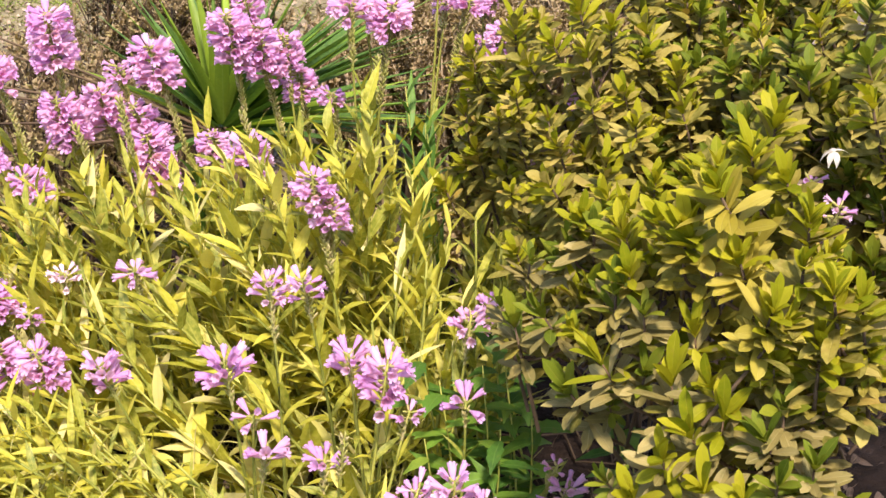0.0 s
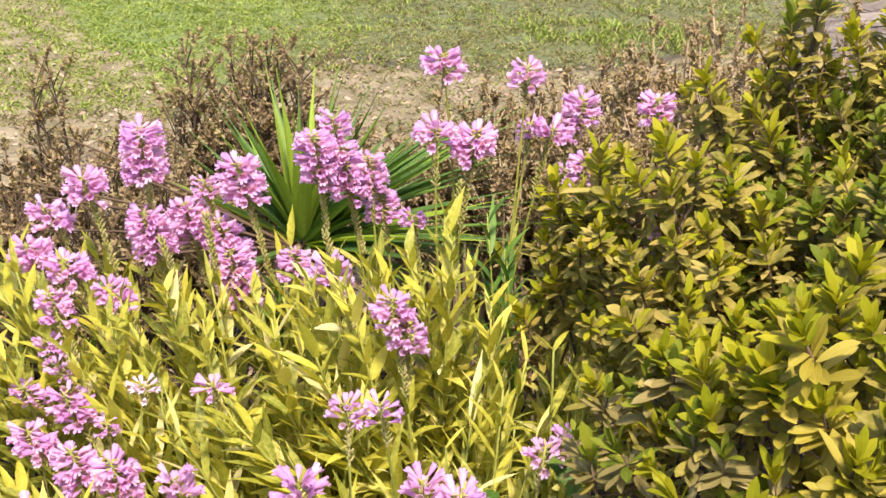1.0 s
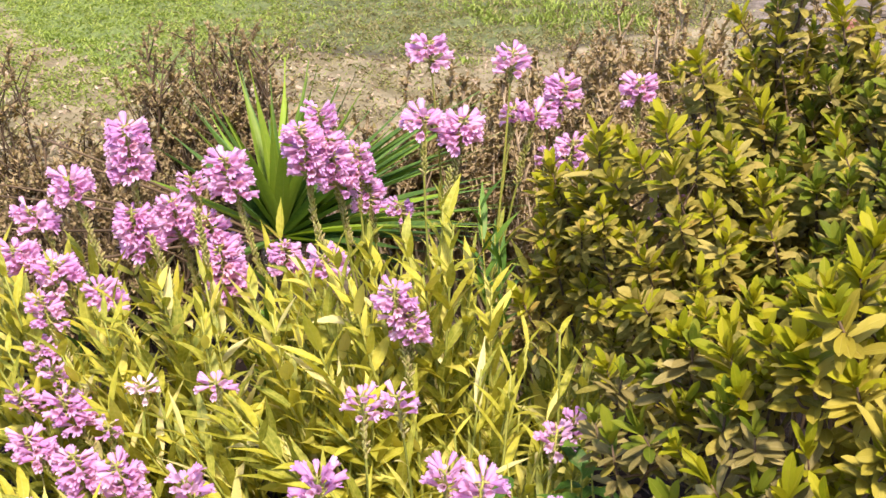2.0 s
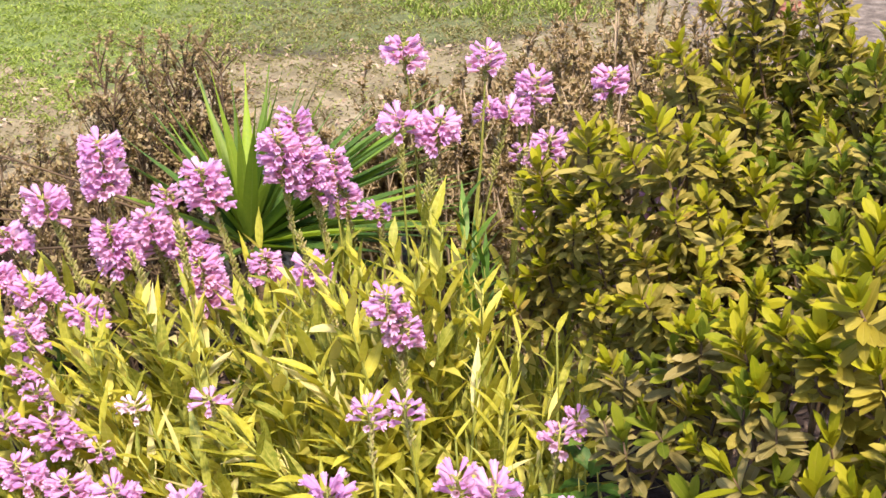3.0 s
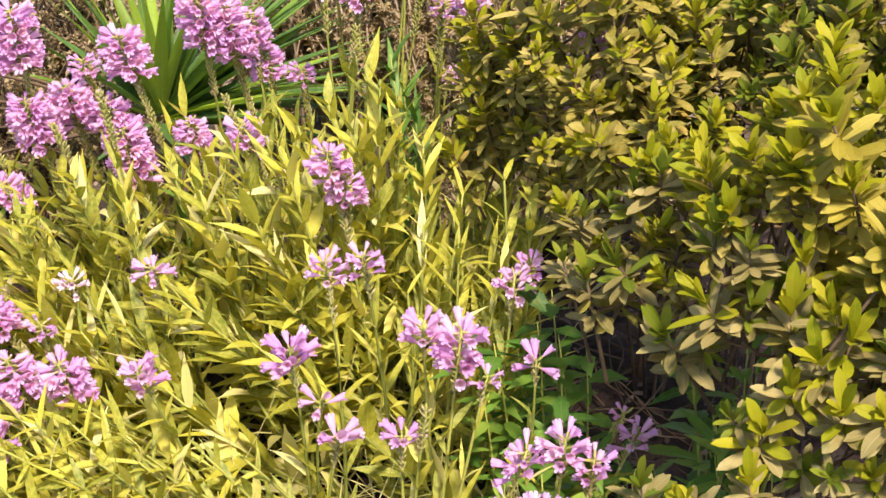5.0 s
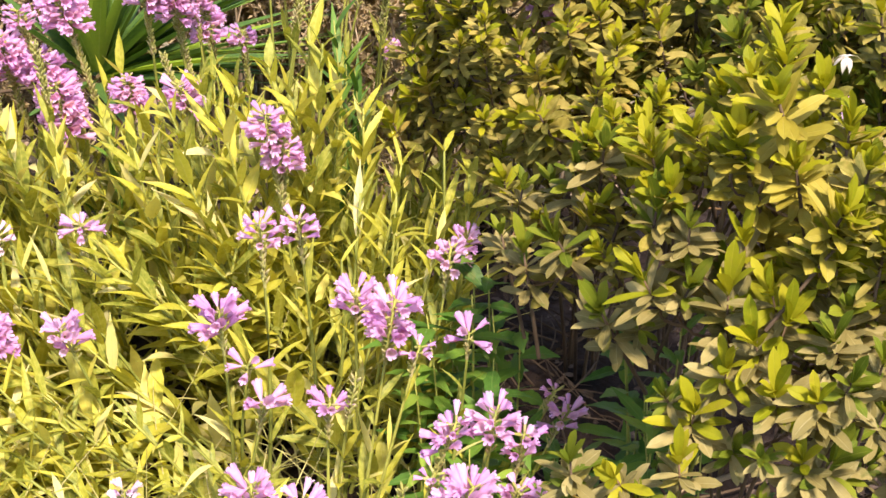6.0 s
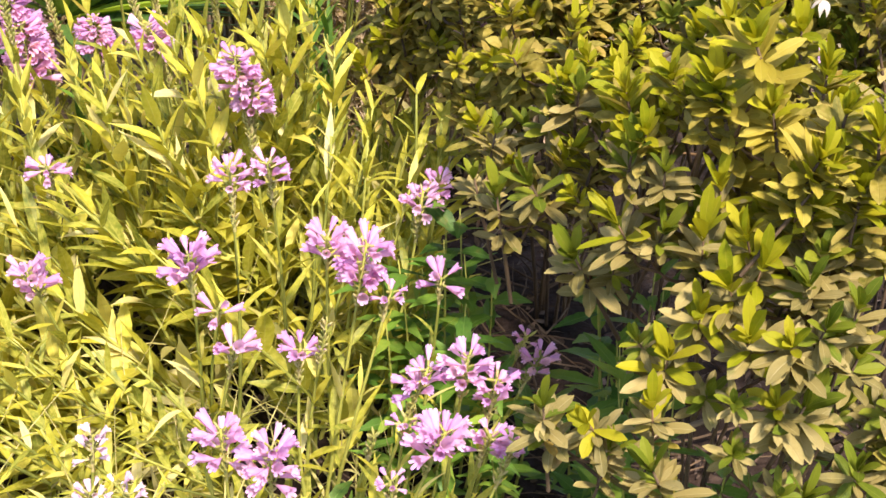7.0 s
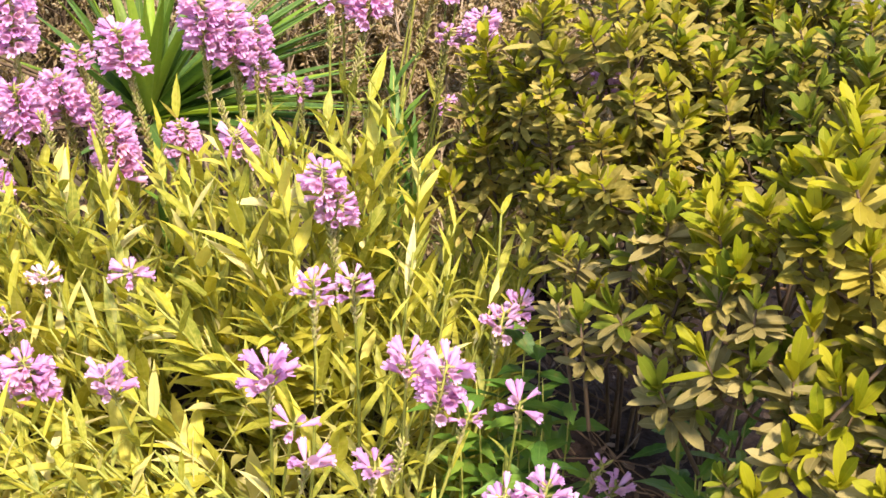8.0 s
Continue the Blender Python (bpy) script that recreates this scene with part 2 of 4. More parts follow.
# ---- shapes ----
def mesh_of(name, verts, faces, uvs=None, mats=(), slots=None, smooth=True):
    me = bpy.data.meshes.new(name)
    me.from_pydata([tuple(v) for v in verts], [], faces)
    if uvs is not None:
        layer = me.uv_layers.new(name="UVMap")
        loops = np.empty(len(me.loops), dtype=np.int32)
        me.loops.foreach_get("vertex_index", loops)
        layer.data.foreach_set("uv", np.asarray(uvs, dtype=np.float32)[loops].ravel())
    for m in mats:
        me.materials.append(m)
    if slots is not None:
        me.polygons.foreach_set("material_index", np.asarray(slots, dtype=np.int32))
    if smooth:
        me.polygons.foreach_set("use_smooth", np.ones(len(me.polygons), dtype=bool))
    me.update()
    return me


def blade(length, width, droop=0.0, fold=0.2, n=5, taper=1.0, twist=0.0, tooth=0.0, round_tip=0.0, stalk=0.06):
    """A leaf from the origin along +y, face up: n steps along, folded at the midrib. Verts, faces, uvs."""
    verts, uvs, faces = [], [], []
    y = z = 0.0
    for i in range(n + 1):
        s = i / n
        if i:
            a = -droop * s
            y += length / n * math.cos(a)
            z += length / n * math.sin(a)
        w = width / 2 * (math.sin(math.pi * min(1, (s + stalk) ** (0.75 * taper))) ** (0.85 - round_tip))
        w = max(w, width * 0.04)
        if tooth and 0 < i < n:
            w *= 1 + (tooth if i % 2 else -tooth)
        tw = twist * s
        for side, u in ((-1, 0.0), (0, 0.5), (1, 1.0)):
            verts.append((side * w * math.cos(tw), y, z + (abs(side) * w * fold) + side * w * math.sin(tw)))
            uvs.append((u, s))
    for i in range(n):
        for k in (0, 1):
            a = 3 * i + k
            faces.append((a, a + 1, a + 4, a + 3))
    return np.array(verts), faces, np.array(uvs)


def sliver(length, width, droop=0.0, fold=0.2):
    """A tiny leaf or blade of grass along +y, folded at its midrib."""
    verts = np.array([(0, 0, 0), (-width / 2, length * 0.5, width * fold), (0, length * math.cos(droop), -length * math.sin(droop) * 0.5), (width / 2, length * 0.5, width * fold)])
    return verts, [(0, 3, 2), (0, 2, 1)], np.array([(0.5, 0), (0, 0.5), (0.5, 1), (1, 0.5)])


class Heap:
    """Gathers many small shapes into one mesh."""

    def __init__(self):
        self.v, self.f, self.u, self.s, self.n = [], [], [], [], 0

    def add(self, shape, m, slot=0):
        verts, faces, uvs = shape
        r = np.array(m)
        self.v.append(verts @ r[:3, :3].T + r[:3, 3])
        self.f.extend(tuple(i + self.n for i in face) for face in faces)
        self.u.append(uvs)
        self.s.extend([slot] * len(faces))
        self.n += len(verts)

    def shape(self):
        return np.concatenate(self.v), list(self.f), np.concatenate(self.u)

    def mesh(self, name, mats):
        return mesh_of(name, np.concatenate(self.v), self.f, np.concatenate(self.u), mats, self.s)


def tube(points, radii, sides=6):
    """A round, tapered rod through the points."""
    verts, faces, uvs = [], [], []
    pts = [Vector(p) for p in points]
    for i, p in enumerate(pts):
        ahead = (pts[min(i + 1, len(pts) - 1)] - pts[max(i - 1, 0)]).normalized()
        q = ahead.to_track_quat("Z", "Y")
        for k in range(sides):
            a = 2 * math.pi * k / sides
            verts.append(p + q @ Vector((math.cos(a), math.sin(a), 0)) * radii[i])
            uvs.append((k / sides, i / len(pts)))
    for i in range(len(pts) - 1):
        for k in range(sides):
            a, b = i * sides + k, i * sides + (k + 1) % sides
            faces.append((a, b, b + sides, a + sides))
    faces.append(tuple(range(len(verts) - sides, len(verts))))
    return np.array(verts), faces, np.array(uvs)


def part(name, me, parent, m=None, label=""):
    ob = new(name, me)
    ob.parent = parent
    if m is not None:
        ob.matrix_basis = m
    if label:
        ob["label"] = label
    return ob


def aim(at, way, spin=0.0, scale=1.0, up=(0, 0, 1)):
    """A pose that lays a shape's +y along way, face up."""
    y = Vector(way).normalized()
    x = y.cross(Vector(up))
    if x.length < 1e-4:
        x = Vector((1, 0, 0))
    x.normalize()
    z = x.cross(y)
    r = Matrix((x, y, z)).transposed().to_4x4()
    return Matrix.Translation(at) @ r @ Matrix.Rotation(spin, 4, "Y") @ Matrix.Scale(scale, 4)


def bend(a, b, lift, n=6):
    """Points from a to b, bowed by the vector lift."""
    a, b, lift = Vector(a), Vector(b), Vector(lift)
    return [a.lerp(b, i / n) + lift * math.sin(math.pi * i / n) for i in range(n + 1)]


rng = random.Random(7)


# ---- ground ----
def ground():
    xs = np.concatenate([np.linspace(-1500, -4, 14), np.linspace(-3.6, 3.6, 73), np.linspace(4, 1500, 14)])
    ys = np.concatenate([np.linspace(-1500, -2, 12), np.linspace(-1.5, 9, 106), np.linspace(10, 1500, 16)])
    verts, faces = [], []
    for y in ys:
        for x in xs:
            z = 0.0
            if abs(x) < 3.7 and -1.6 < y < 9.1:
                z = 0.02 * noise.noise((x * 3, y * 3, 0)) + 0.012 * noise.noise((x * 11, y * 11, 4))
                if 1.0 < y < 2.6:
                    z += 0.06 * math.sin(math.pi * (y - 1.0) / 1.6)
            verts.append((x, y, z))
    w = len(xs)
    for j in range(len(ys) - 1):
        for i in range(w - 1):
            a = j * w + i
            faces.append((a, a + 1, a + w + 1, a + w))
    tagged(new("ground", mesh_of("ground", verts, faces, None, [M_GROUND])), "dark bed soil running into bare earth and patchy lawn", "ground", kind="structure")


def soil_height(x, y):
    z = 0.02 * noise.noise((x * 3, y * 3, 0)) + 0.012 * noise.noise((x * 11, y * 11, 4))
    return z + (0.06 * math.sin(math.pi * (y - 1.0) / 1.6) if 1.0 < y < 2.6 else 0)


ground()


# ---- obedient plants ----
LEAVES = [blade(0.090 * s, 0.0195 * w, d, 0.22, 10, 1.15, tw, 0.05) for s, w, d, tw in
          ((1, 1, 0.3, 0.1), (0.9, 1.1, 0.6, -0.3), (1.1, 0.95, 0.12, 0.3), (0.8, 1.0, 0.9, 0.2), (1.0, 0.85, 0.4, -0.5), (0.75, 1.1, 0.1, 0.0), (0.9, 0.6, 0.4, 0.6), (1.15, 1.1, 0.05, -0.1))]
NARROW = [blade(0.088 * s, 0.0125 * w, d, 0.25, 9, 1.1, tw, 0.05) for s, w, d, tw in
          ((1, 1, 0.3, 0.1), (0.9, 1.2, 0.7, -0.3), (1.1, 0.95, 0.15, 0.3), (0.8, 1.0, 1.0, 0.2), (1.0, 0.85, 0.5, -0.5), (0.75, 1.1, 0.1, 0.0), (0.9, 0.6, 0.6, 0.6), (1.15, 1.1, 0.05, -0.1))]
NARROW_MESH = [mesh_of("leaf", *s, [M_PLANT]) for s in NARROW]
LEAF_MESH = [mesh_of("leaf", *s, [M_PLANT]) for s in LEAVES]


def corolla(open_way=1.0):
    """A flared two-lipped flower along +y, 28 mm long."""
    verts, faces, uvs = [], [], []
    rings = ((0, 0.0012), (0.006, 0.0021), (0.013, 0.0040), (0.019, 0.0054), (0.023, 0.0054))
    sides = 8
    for i, (y, r) in enumerate(rings):
        for k in range(sides):
            a = 2 * math.pi * k / sides
            verts.append((r * math.cos(a), y, r * math.sin(a) * 0.9 + 0.10 * y))
            uvs.append((k / sides, i / 6))
    for i in range(len(rings) - 1):
        for k in range(sides):
            a, b = i * sides + k, i * sides + (k + 1) % sides
            faces.append((a, b, b + sides, a + sides))
    last = (len(rings) - 1) * sides
    for k, reach, flare in ((1, 0.0062, 0.0014), (2, 0.0066, 0.0018), (3, 0.0060, 0.0014), (5, 0.0056, 0.003), (6, 0.0062, 0.0045), (7, 0.0055, 0.003), (0, 0.0036, 0.002), (4, 0.0036, 0.002)):
        a, b = last + k % sides, last + (k + 1) % sides
        ang = 2 * math.pi * (k + 0.5) / sides
        mid = (verts[a][0] + verts[b][0]) / 2, (verts[a][2] + verts[b][2]) / 2
        c = len(verts)
        for s, wide in ((0.65, 0.85), (1.0, 0.5)):
            for end in (a, b):
                ex, ez = verts[end][0] - mid[0], verts[end][2] - mid[1]
                verts.append((mid[0] + ex * wide * 1.3 + math.cos(ang) * flare * open_way * s, 0.023 + reach * s, mid[1] + ez * wide * 1.3 + math.sin(ang) * flare * open_way * s))
                uvs.append((0.3, 0.8 + s * 0.2))
        faces += [(a, b, c + 1, c), (c, c + 1, c + 3, c + 2)]
    return np.array(verts), faces, np.array(uvs)


FLOWERS = [corolla(o) for o in (1.0, 0.6, 1.4)]
FLOWER_MESH = [mesh_of("flower", *s, [M_PETAL]) for s in FLOWERS]
PALE_MESH = [mesh_of("flower", *s, [M_PALE]) for s in FLOWERS]
BUD = tube([(0, 0, 0), (0, 0.004, 0.0005), (0, 0.009, 0.001), (0, 0.012, 0.001)], (0.0012, 0.0026, 0.0024, 0.0008), 6)
BUD_MESH = mesh_of("bud", *BUD, [M_PETAL])
CALYX = tube([(0, 0, 0), (0, 0.003, 0), (0, 0.007, 0.0003), (0, 0.0105, 0.0008)], (0.0008, 0.0017, 0.0016, 0.0003), 4)


def obedient_plant(top, spike=0.0, wide=0.05, leaves=16, lean=None, pieces=True, spent=0.0, leafy=1.0, blossom=None, narrow=False, low=0.0):
    """A stem from the soil to its top, with paired leaves and, where spike is over 0, flowers along its last stretch."""
    top = Vector(top)
    narrow = narrow or (spike > 0 and top.y < 1.5)
    lean = lean or (rng.uniform(-0.05, 0.08) - 0.28 * (top.x + 0.12), rng.uniform(-0.02, 0.10))
    foot = Vector((top.x + lean[0], top.y + lean[1], 0))
    foot.z = soil_height(foot.x, foot.y) - 0.004
    plant = new("obedient_plant")
    plant.location = foot
    bow = Vector((rng.uniform(-0.02, 0.02), rng.uniform(-0.02, 0.02), 0))
    line = bend((0, 0, 0), top - foot, bow, 8)
    n = len(line) - 1

    def along(s):
        k = min(int(s * n), n - 1)
        return line[k].lerp(line[k + 1], s * n - k), (line[k + 1] - line[k]).normalized()

    height = (top - foot).length
    part("stem", mesh_of("stem", *tube(line, [0.0032 - 0.0018 * i / n for i in range(n + 1)], 6), [M_STEM]), plant)
    turn = rng.uniform(0, math.pi)
    stop = min(leafy, 1 - (spike + spent + 0.015) / height) if spike or spent else 0.99
    start = 0.12 if height < 0.42 else 0.25
    pairs = max(2, leaves // 2)
    heap = Heap()
    for i in range(pairs):
        s = start + (stop - start) * (i + rng.uniform(-0.2, 0.2)) / max(1, pairs - 1)
        s = min(max(s, 0.05), stop)
        p, way = along(s)
        turn += math.pi / 2 + rng.uniform(-0.3, 0.3)
        small = 0.55 + 0.55 * math.sin(math.pi * min(1, 0.25 + 0.75 * (i / pairs)))
        rise = min(1.22, rng.uniform(0.5 - low, 1.15 - low) + 0.3 * i / pairs)
        for half in (0, math.pi):
            a = turn + half + rng.uniform(-0.25, 0.25)
            out = Vector((math.cos(a) * math.cos(rise), math.sin(a) * math.cos(rise), math.sin(rise)))
            out = Vector((0, 0, 1)).rotation_difference(way) @ out
            m = aim(p, out, rng.uniform(-0.4, 0.4), small * rng.uniform(0.62, 1.15) * (0.7 if top.y < 1.42 else 1.0 if top.y < 1.72 else 0.9))
            k = rng.randrange(len(LEAVES))
            if pieces:
                part("leaf", (NARROW_MESH if narrow else LEAF_MESH)[k], plant, m)
            else:
                heap.add((NARROW if narrow else LEAVES)[k], m)
    if heap.n:
        tagged(part("foliage", heap.mesh("foliage", [M_PLANT]), plant), kind="stuff")
    if spike and top.y < 1.6:
        spent *= 0.5
    if spike or spent:
        rod = Heap()
        s0 = 1 - (spike + spent) / height
        p0, _ = along(max(s0, 0.1))
        rod.add(tube([p0, *[along(max(s0, 0.1) + (1 - max(s0, 0.1)) * k / 4)[0] for k in (1, 2, 3, 4)]], (0.0021, 0.002, 0.0018, 0.0015, 0.0008), 5), Matrix())
        loose = top.y < 1.6
        rows = int((spike + spent) / (0.0060 if loose else 0.0042))
        blooms = []
        for i in range(rows):
            d = (spike + spent) * (i + 0.5) / rows
            s = 1 - (spike + spent - d) / height
            if s < 0.1:
                continue
            p, way = along(s)
            for half in (0, 2.09, 4.19) if loose else (0, 1.571, 3.142, 4.712):
                a = i * 0.83 + half + rng.uniform(-0.25, 0.25)
                in_bloom = d > spent
                rise = rng.uniform(0.05, 0.85) if in_bloom and loose else rng.uniform(-0.15, 0.55) if in_bloom else rng.uniform(0.75, 1.2)
                out = Vector((math.cos(a) * math.cos(rise), math.sin(a) * math.cos(rise), math.sin(rise)))
                m = aim(p + out * 0.002, out, rng.uniform(-0.3, 0.3))
                rod.add(CALYX, m @ Matrix.Scale(rng.uniform(0.8, 1.15) * (1.0 if in_bloom else 0.95), 4))
                if in_bloom and rng.random() < 0.9:
                    tip = (d - spent) / max(spike, 1e-4)
                    size = wide / (0.052 if loose else 0.066) * rng.uniform(0.8, 1.1) * (1.0 if tip < 0.75 else 0.75)
                    blooms.append((m @ Matrix.Translation((0, 0.005, 0)) @ Matrix.Scale(max(0.42, min(size, 1.1 if loose else 0.98)), 4), tip))
        spike_ob = part("flower_spike", rod.mesh("flower_spike", [M_CALYX]), plant)
        for m, tip in blooms:
            part("bud" if tip > 0.93 and rng.random() < 0.6 else "flower", BUD_MESH if tip > 0.95 else (blossom or FLOWER_MESH)[rng.randrange(3)], spike_ob, m)
    return plant


BACK_LEFT = [
    (-0.471, 1.970, 0.703, 0.088, 0.080), (-0.549, 1.930, 0.638, 0.040, 0.069), (-0.339, 2.000, 0.645, 0.065, 0.081), (-0.396, 2.020, 0.606, 0.029, 0.041),
    (-0.472, 1.960, 0.577, 0.078, 0.074), (-0.422, 2.000, 0.577, 0.079, 0.066), (-0.373, 2.000, 0.552, 0.074, 0.058), (-0.351, 1.980, 0.514, 0.083, 0.074),
    (-0.571, 1.880, 0.530, 0.044, 0.065), (-0.508, 1.880, 0.490, 0.040, 0.056), (-0.581, 1.840, 0.495, 0.048, 0.048), (-0.253, 1.980, 0.520, 0.061, 0.049)]
BACK_MID = [
    (-0.211, 2.080, 0.695, 0.041, 0.050), (-0.229, 2.030, 0.684, 0.089, 0.065), (-0.194, 2.060, 0.654, 0.091, 0.066), (-0.161, 2.100, 0.628, 0.059, 0.051),
    (-0.147, 2.120, 0.565, 0.051, 0.051), (-0.094, 2.100, 0.537, 0.026, 0.038), (-0.052, 2.050, 0.698, 0.024, 0.065), (0.008, 2.070, 0.687, 0.045, 0.074),
    (0.113, 2.200, 0.652, 0.022, 0.070), (0.132, 2.200, 0.587, 0.031, 0.031), (0.169, 2.100, 0.643, 0.034, 0.050), (-0.177, 1.850, 0.561, 0.038, 0.054)]
TALL = [
    (-0.042, 2.060, 0.805, 0.035, 0.062), (0.077, 2.100, 0.779, 0.035, 0.050), (0.155, 2.250, 0.685, 0.038, 0.058), (0.130, 2.250, 0.653, 0.041, 0.045),
    (0.079, 2.200, 0.661, 0.027, 0.035), (0.272, 2.220, 0.702, 0.037, 0.058), (-0.621, 1.950, 0.579, 0.034, 0.065),
    (-0.635, 1.900, 0.540, 0.047, 0.068)]
MIDDLE = [
    (-0.066, 1.730, 0.572, 0.043, 0.054), (-0.044, 1.730, 0.530, 0.044, 0.051), (-0.076, 1.470, 0.560, 0.038, 0.035), (-0.035, 1.460, 0.566, 0.032, 0.032),
    (-0.295, 1.670, 0.459, 0.013, 0.051), (0.149, 1.570, 0.461, 0.031, 0.041), (0.171, 1.580, 0.469, 0.024, 0.035),
    (-0.124, 1.420, 0.479, 0.034, 0.050)]
FRONT = [
    (0.023, 1.400, 0.506, 0.031, 0.044), (0.066, 1.400, 0.495, 0.063, 0.053), (0.091, 1.380, 0.447, 0.019, 0.028), (0.151, 1.420, 0.434, 0.014, 0.052),
    (-0.095, 1.420, 0.408, 0.016, 0.045), (-0.078, 1.400, 0.373, 0.020, 0.052), (-0.008, 1.380, 0.378, 0.016, 0.042), (0.257, 1.430, 0.343, 0.013, 0.02),
    (0.272, 1.420, 0.320, 0.030, 0.041)]
LEFT = [
    (-0.586, 1.820, 0.427, 0.032, 0.040), (-0.554, 1.780, 0.411, 0.024, 0.032), (-0.531, 1.740, 0.389, 0.047, 0.063), (-0.590, 1.740, 0.394, 0.039, 0.039),
    (-0.564, 1.680, 0.363, 0.042, 0.058), (-0.487, 1.640, 0.361, 0.060, 0.060), (-0.417, 1.600, 0.373, 0.051, 0.066), (-0.315, 1.540, 0.392, 0.042, 0.046),
    (-0.525, 1.550, 0.314, 0.052, 0.059), (-0.441, 1.660, 0.396, 0.026, 0.030)]
LOW = [
    (0.114, 1.240, 0.445, 0.040, 0.040), (0.152, 1.230, 0.463, 0.045, 0.042), (0.182, 1.230, 0.433, 0.037, 0.034), (-0.096, 1.250, 0.374, 0.047, 0.052),
    (-0.046, 1.220, 0.372, 0.052, 0.052), (0.124, 1.180, 0.409, 0.047, 0.056), (0.087, 1.200, 0.414, 0.022, 0.025), (0.171, 1.190, 0.394, 0.028, 0.034),
    (0.195, 1.180, 0.393, 0.028, 0.025), (0.067, 1.160, 0.369, 0.022, 0.022)]
HIDDEN = [(0.291, 1.765, 0.705, 0.045, 0.036), (0.264, 1.835, 0.625, 0.040, 0.032), (0.238, 1.785, 0.585, 0.050, 0.036), (0.537, 1.39, 0.705, 0.022, 0.024), (0.513, 1.43, 0.715, 0.018, 0.020), (0.143, 2.30, 0.432, 0.02, 0.023)]
for clump, spent, label in ((BACK_LEFT, 0.07, "tall obedient plant with a dense lilac-pink flower spike"), (BACK_MID, 0.06, "tall obedient plant with a dense lilac-pink flower spike"),
                            (TALL, 0.02, "slender obedient plant with a lilac-pink flower top"), (MIDDLE, 0.05, "obedient plant with yellow-green leaves and pink flowers"),
                            (FRONT, 0.03, "obedient plant with loose pink flowers near the soil gap"), (LEFT, 0.03, "sunlit obedient plant with pale pink flowers"),
                            (LOW, 0.03, "low obedient plant with bright pink flowers beside the azalea"), (HIDDEN, 0.02, "obedient plant with violet flowers among azalea leaves")):
    for x, y, z, long, wide in clump:
        tagged(obedient_plant((x, y, z), long, wide, 6 if clump in (BACK_MID, TALL, HIDDEN) else 12, spent=spent * rng.uniform(0.9, 2.2), leafy=0.62 if clump in (BACK_MID, TALL) else 0.9), label, "flower", "obedient plants in bloom")

# faded, nearly white blooms at the front
for x, y, z, long, wide in ((-0.231, 1.32, 0.322, 0.035, 0.03), (-0.205, 1.26, 0.30, 0.028, 0.032), (-0.235, 1.27, 0.285, 0.024, 0.03), (-0.405, 1.715, 0.425, 0.016, 0.042)):
    tagged(obedient_plant((x, y, z), long, wide, 10, spent=0.02, leafy=0.9, blossom=PALE_MESH), "obedient plant with faded, nearly white flowers", "flower", "obedient plants in bloom")
# green spikes that have not opened yet
for x, y, z, long in ((0.205, 1.81, 0.60, 0.09), (-0.01, 2.02, 0.62, 0.07), (0.02, 1.36, 0.42, 0.06), (-0.36, 1.9, 0.60, 0.09), (-0.43, 1.9, 0.56, 0.09), (-0.2, 1.95, 0.56, 0.10), (0.06, 1.24, 0.36, 0.05)):
    tagged(obedient_plant((x, y, z), 0, 0, 14, spent=long), "obedient plant with a bare green seed spike", "plant", "obedient plants gone to seed")

# leafy shoots without flowers
shoots = 0
for i in range(4000):
    x, y = rng.uniform(-0.85, 0.2), rng.uniform(1.12, 2.08)
    if x > 0.02 and y < 1.75 and x > 0.03 + 0.35 * (y - 1.4):
        continue
    if (-0.30 < x < 0.10 and 1.40 < y < 1.62 and rng.random() < 0.85) or (-0.10 < x < 0.05 and y < 1.62):
        continue
    z = 0.27 + 0.22 * min(1, max(0, (y - 1.2) / 0.7)) + rng.uniform(-0.08, 0.05)
    if x > -0.06 and y > 1.7:
        z *= 0.78
    if x < -0.28 and y < 1.7:
        z -= 0.045
    shoots += 1
    if shoots > 235:
        break
    front = y < 1.5 + 0.25 * max(0.0, -0.2 - x)
    tagged(obedient_plant((x, y, z), 0, 0, 26 if front else 18, lean=(rng.uniform(0.10, 0.30), rng.uniform(-0.02, 0.10)) if x < -0.12 and y < 1.7 else None, pieces=1.25 < y < 1.5 and abs(x) < 0.22, narrow=front or rng.random() < 0.1, low=0.25 if front else 0.0),
           "leafy yellow-green obedient plant shoot without flowers", "plant", "obedient plant shoots")


# shoots leaning towards the azalea
for x, y, z in ((0.09, 1.66, 0.46), (0.11, 1.78, 0.47), (0.15, 1.74, 0.42), (0.17, 1.82, 0.44), (0.05, 1.70, 0.47), (0.20, 1.76, 0.39), (0.12, 1.62, 0.38), (0.07, 1.57, 0.40), (0.15, 1.60, 0.33), (0.03, 1.82, 0.53),
                (0.19, 1.88, 0.45), (0.22, 1.84, 0.42), (0.10, 1.72, 0.40), (0.06, 1.77, 0.44), (0.13, 1.68, 0.36), (0.02, 1.62, 0.42), (0.18, 1.68, 0.33), (0.08, 1.88, 0.50), (0.14, 1.90, 0.46), (0.15, 1.66, 0.55),
                (0.09, 1.64, 0.50), (0.182, 1.66, 0.51), (0.20, 1.72, 0.54), (0.14, 1.60, 0.46)):
    tagged(obedient_plant((x, y, z), 0, 0, 16, lean=(rng.uniform(-0.10, -0.02), rng.uniform(-0.05, 0.03)), narrow=True), "leafy yellow-green obedient plant shoot without flowers", "plant", "obedient plant shoots")


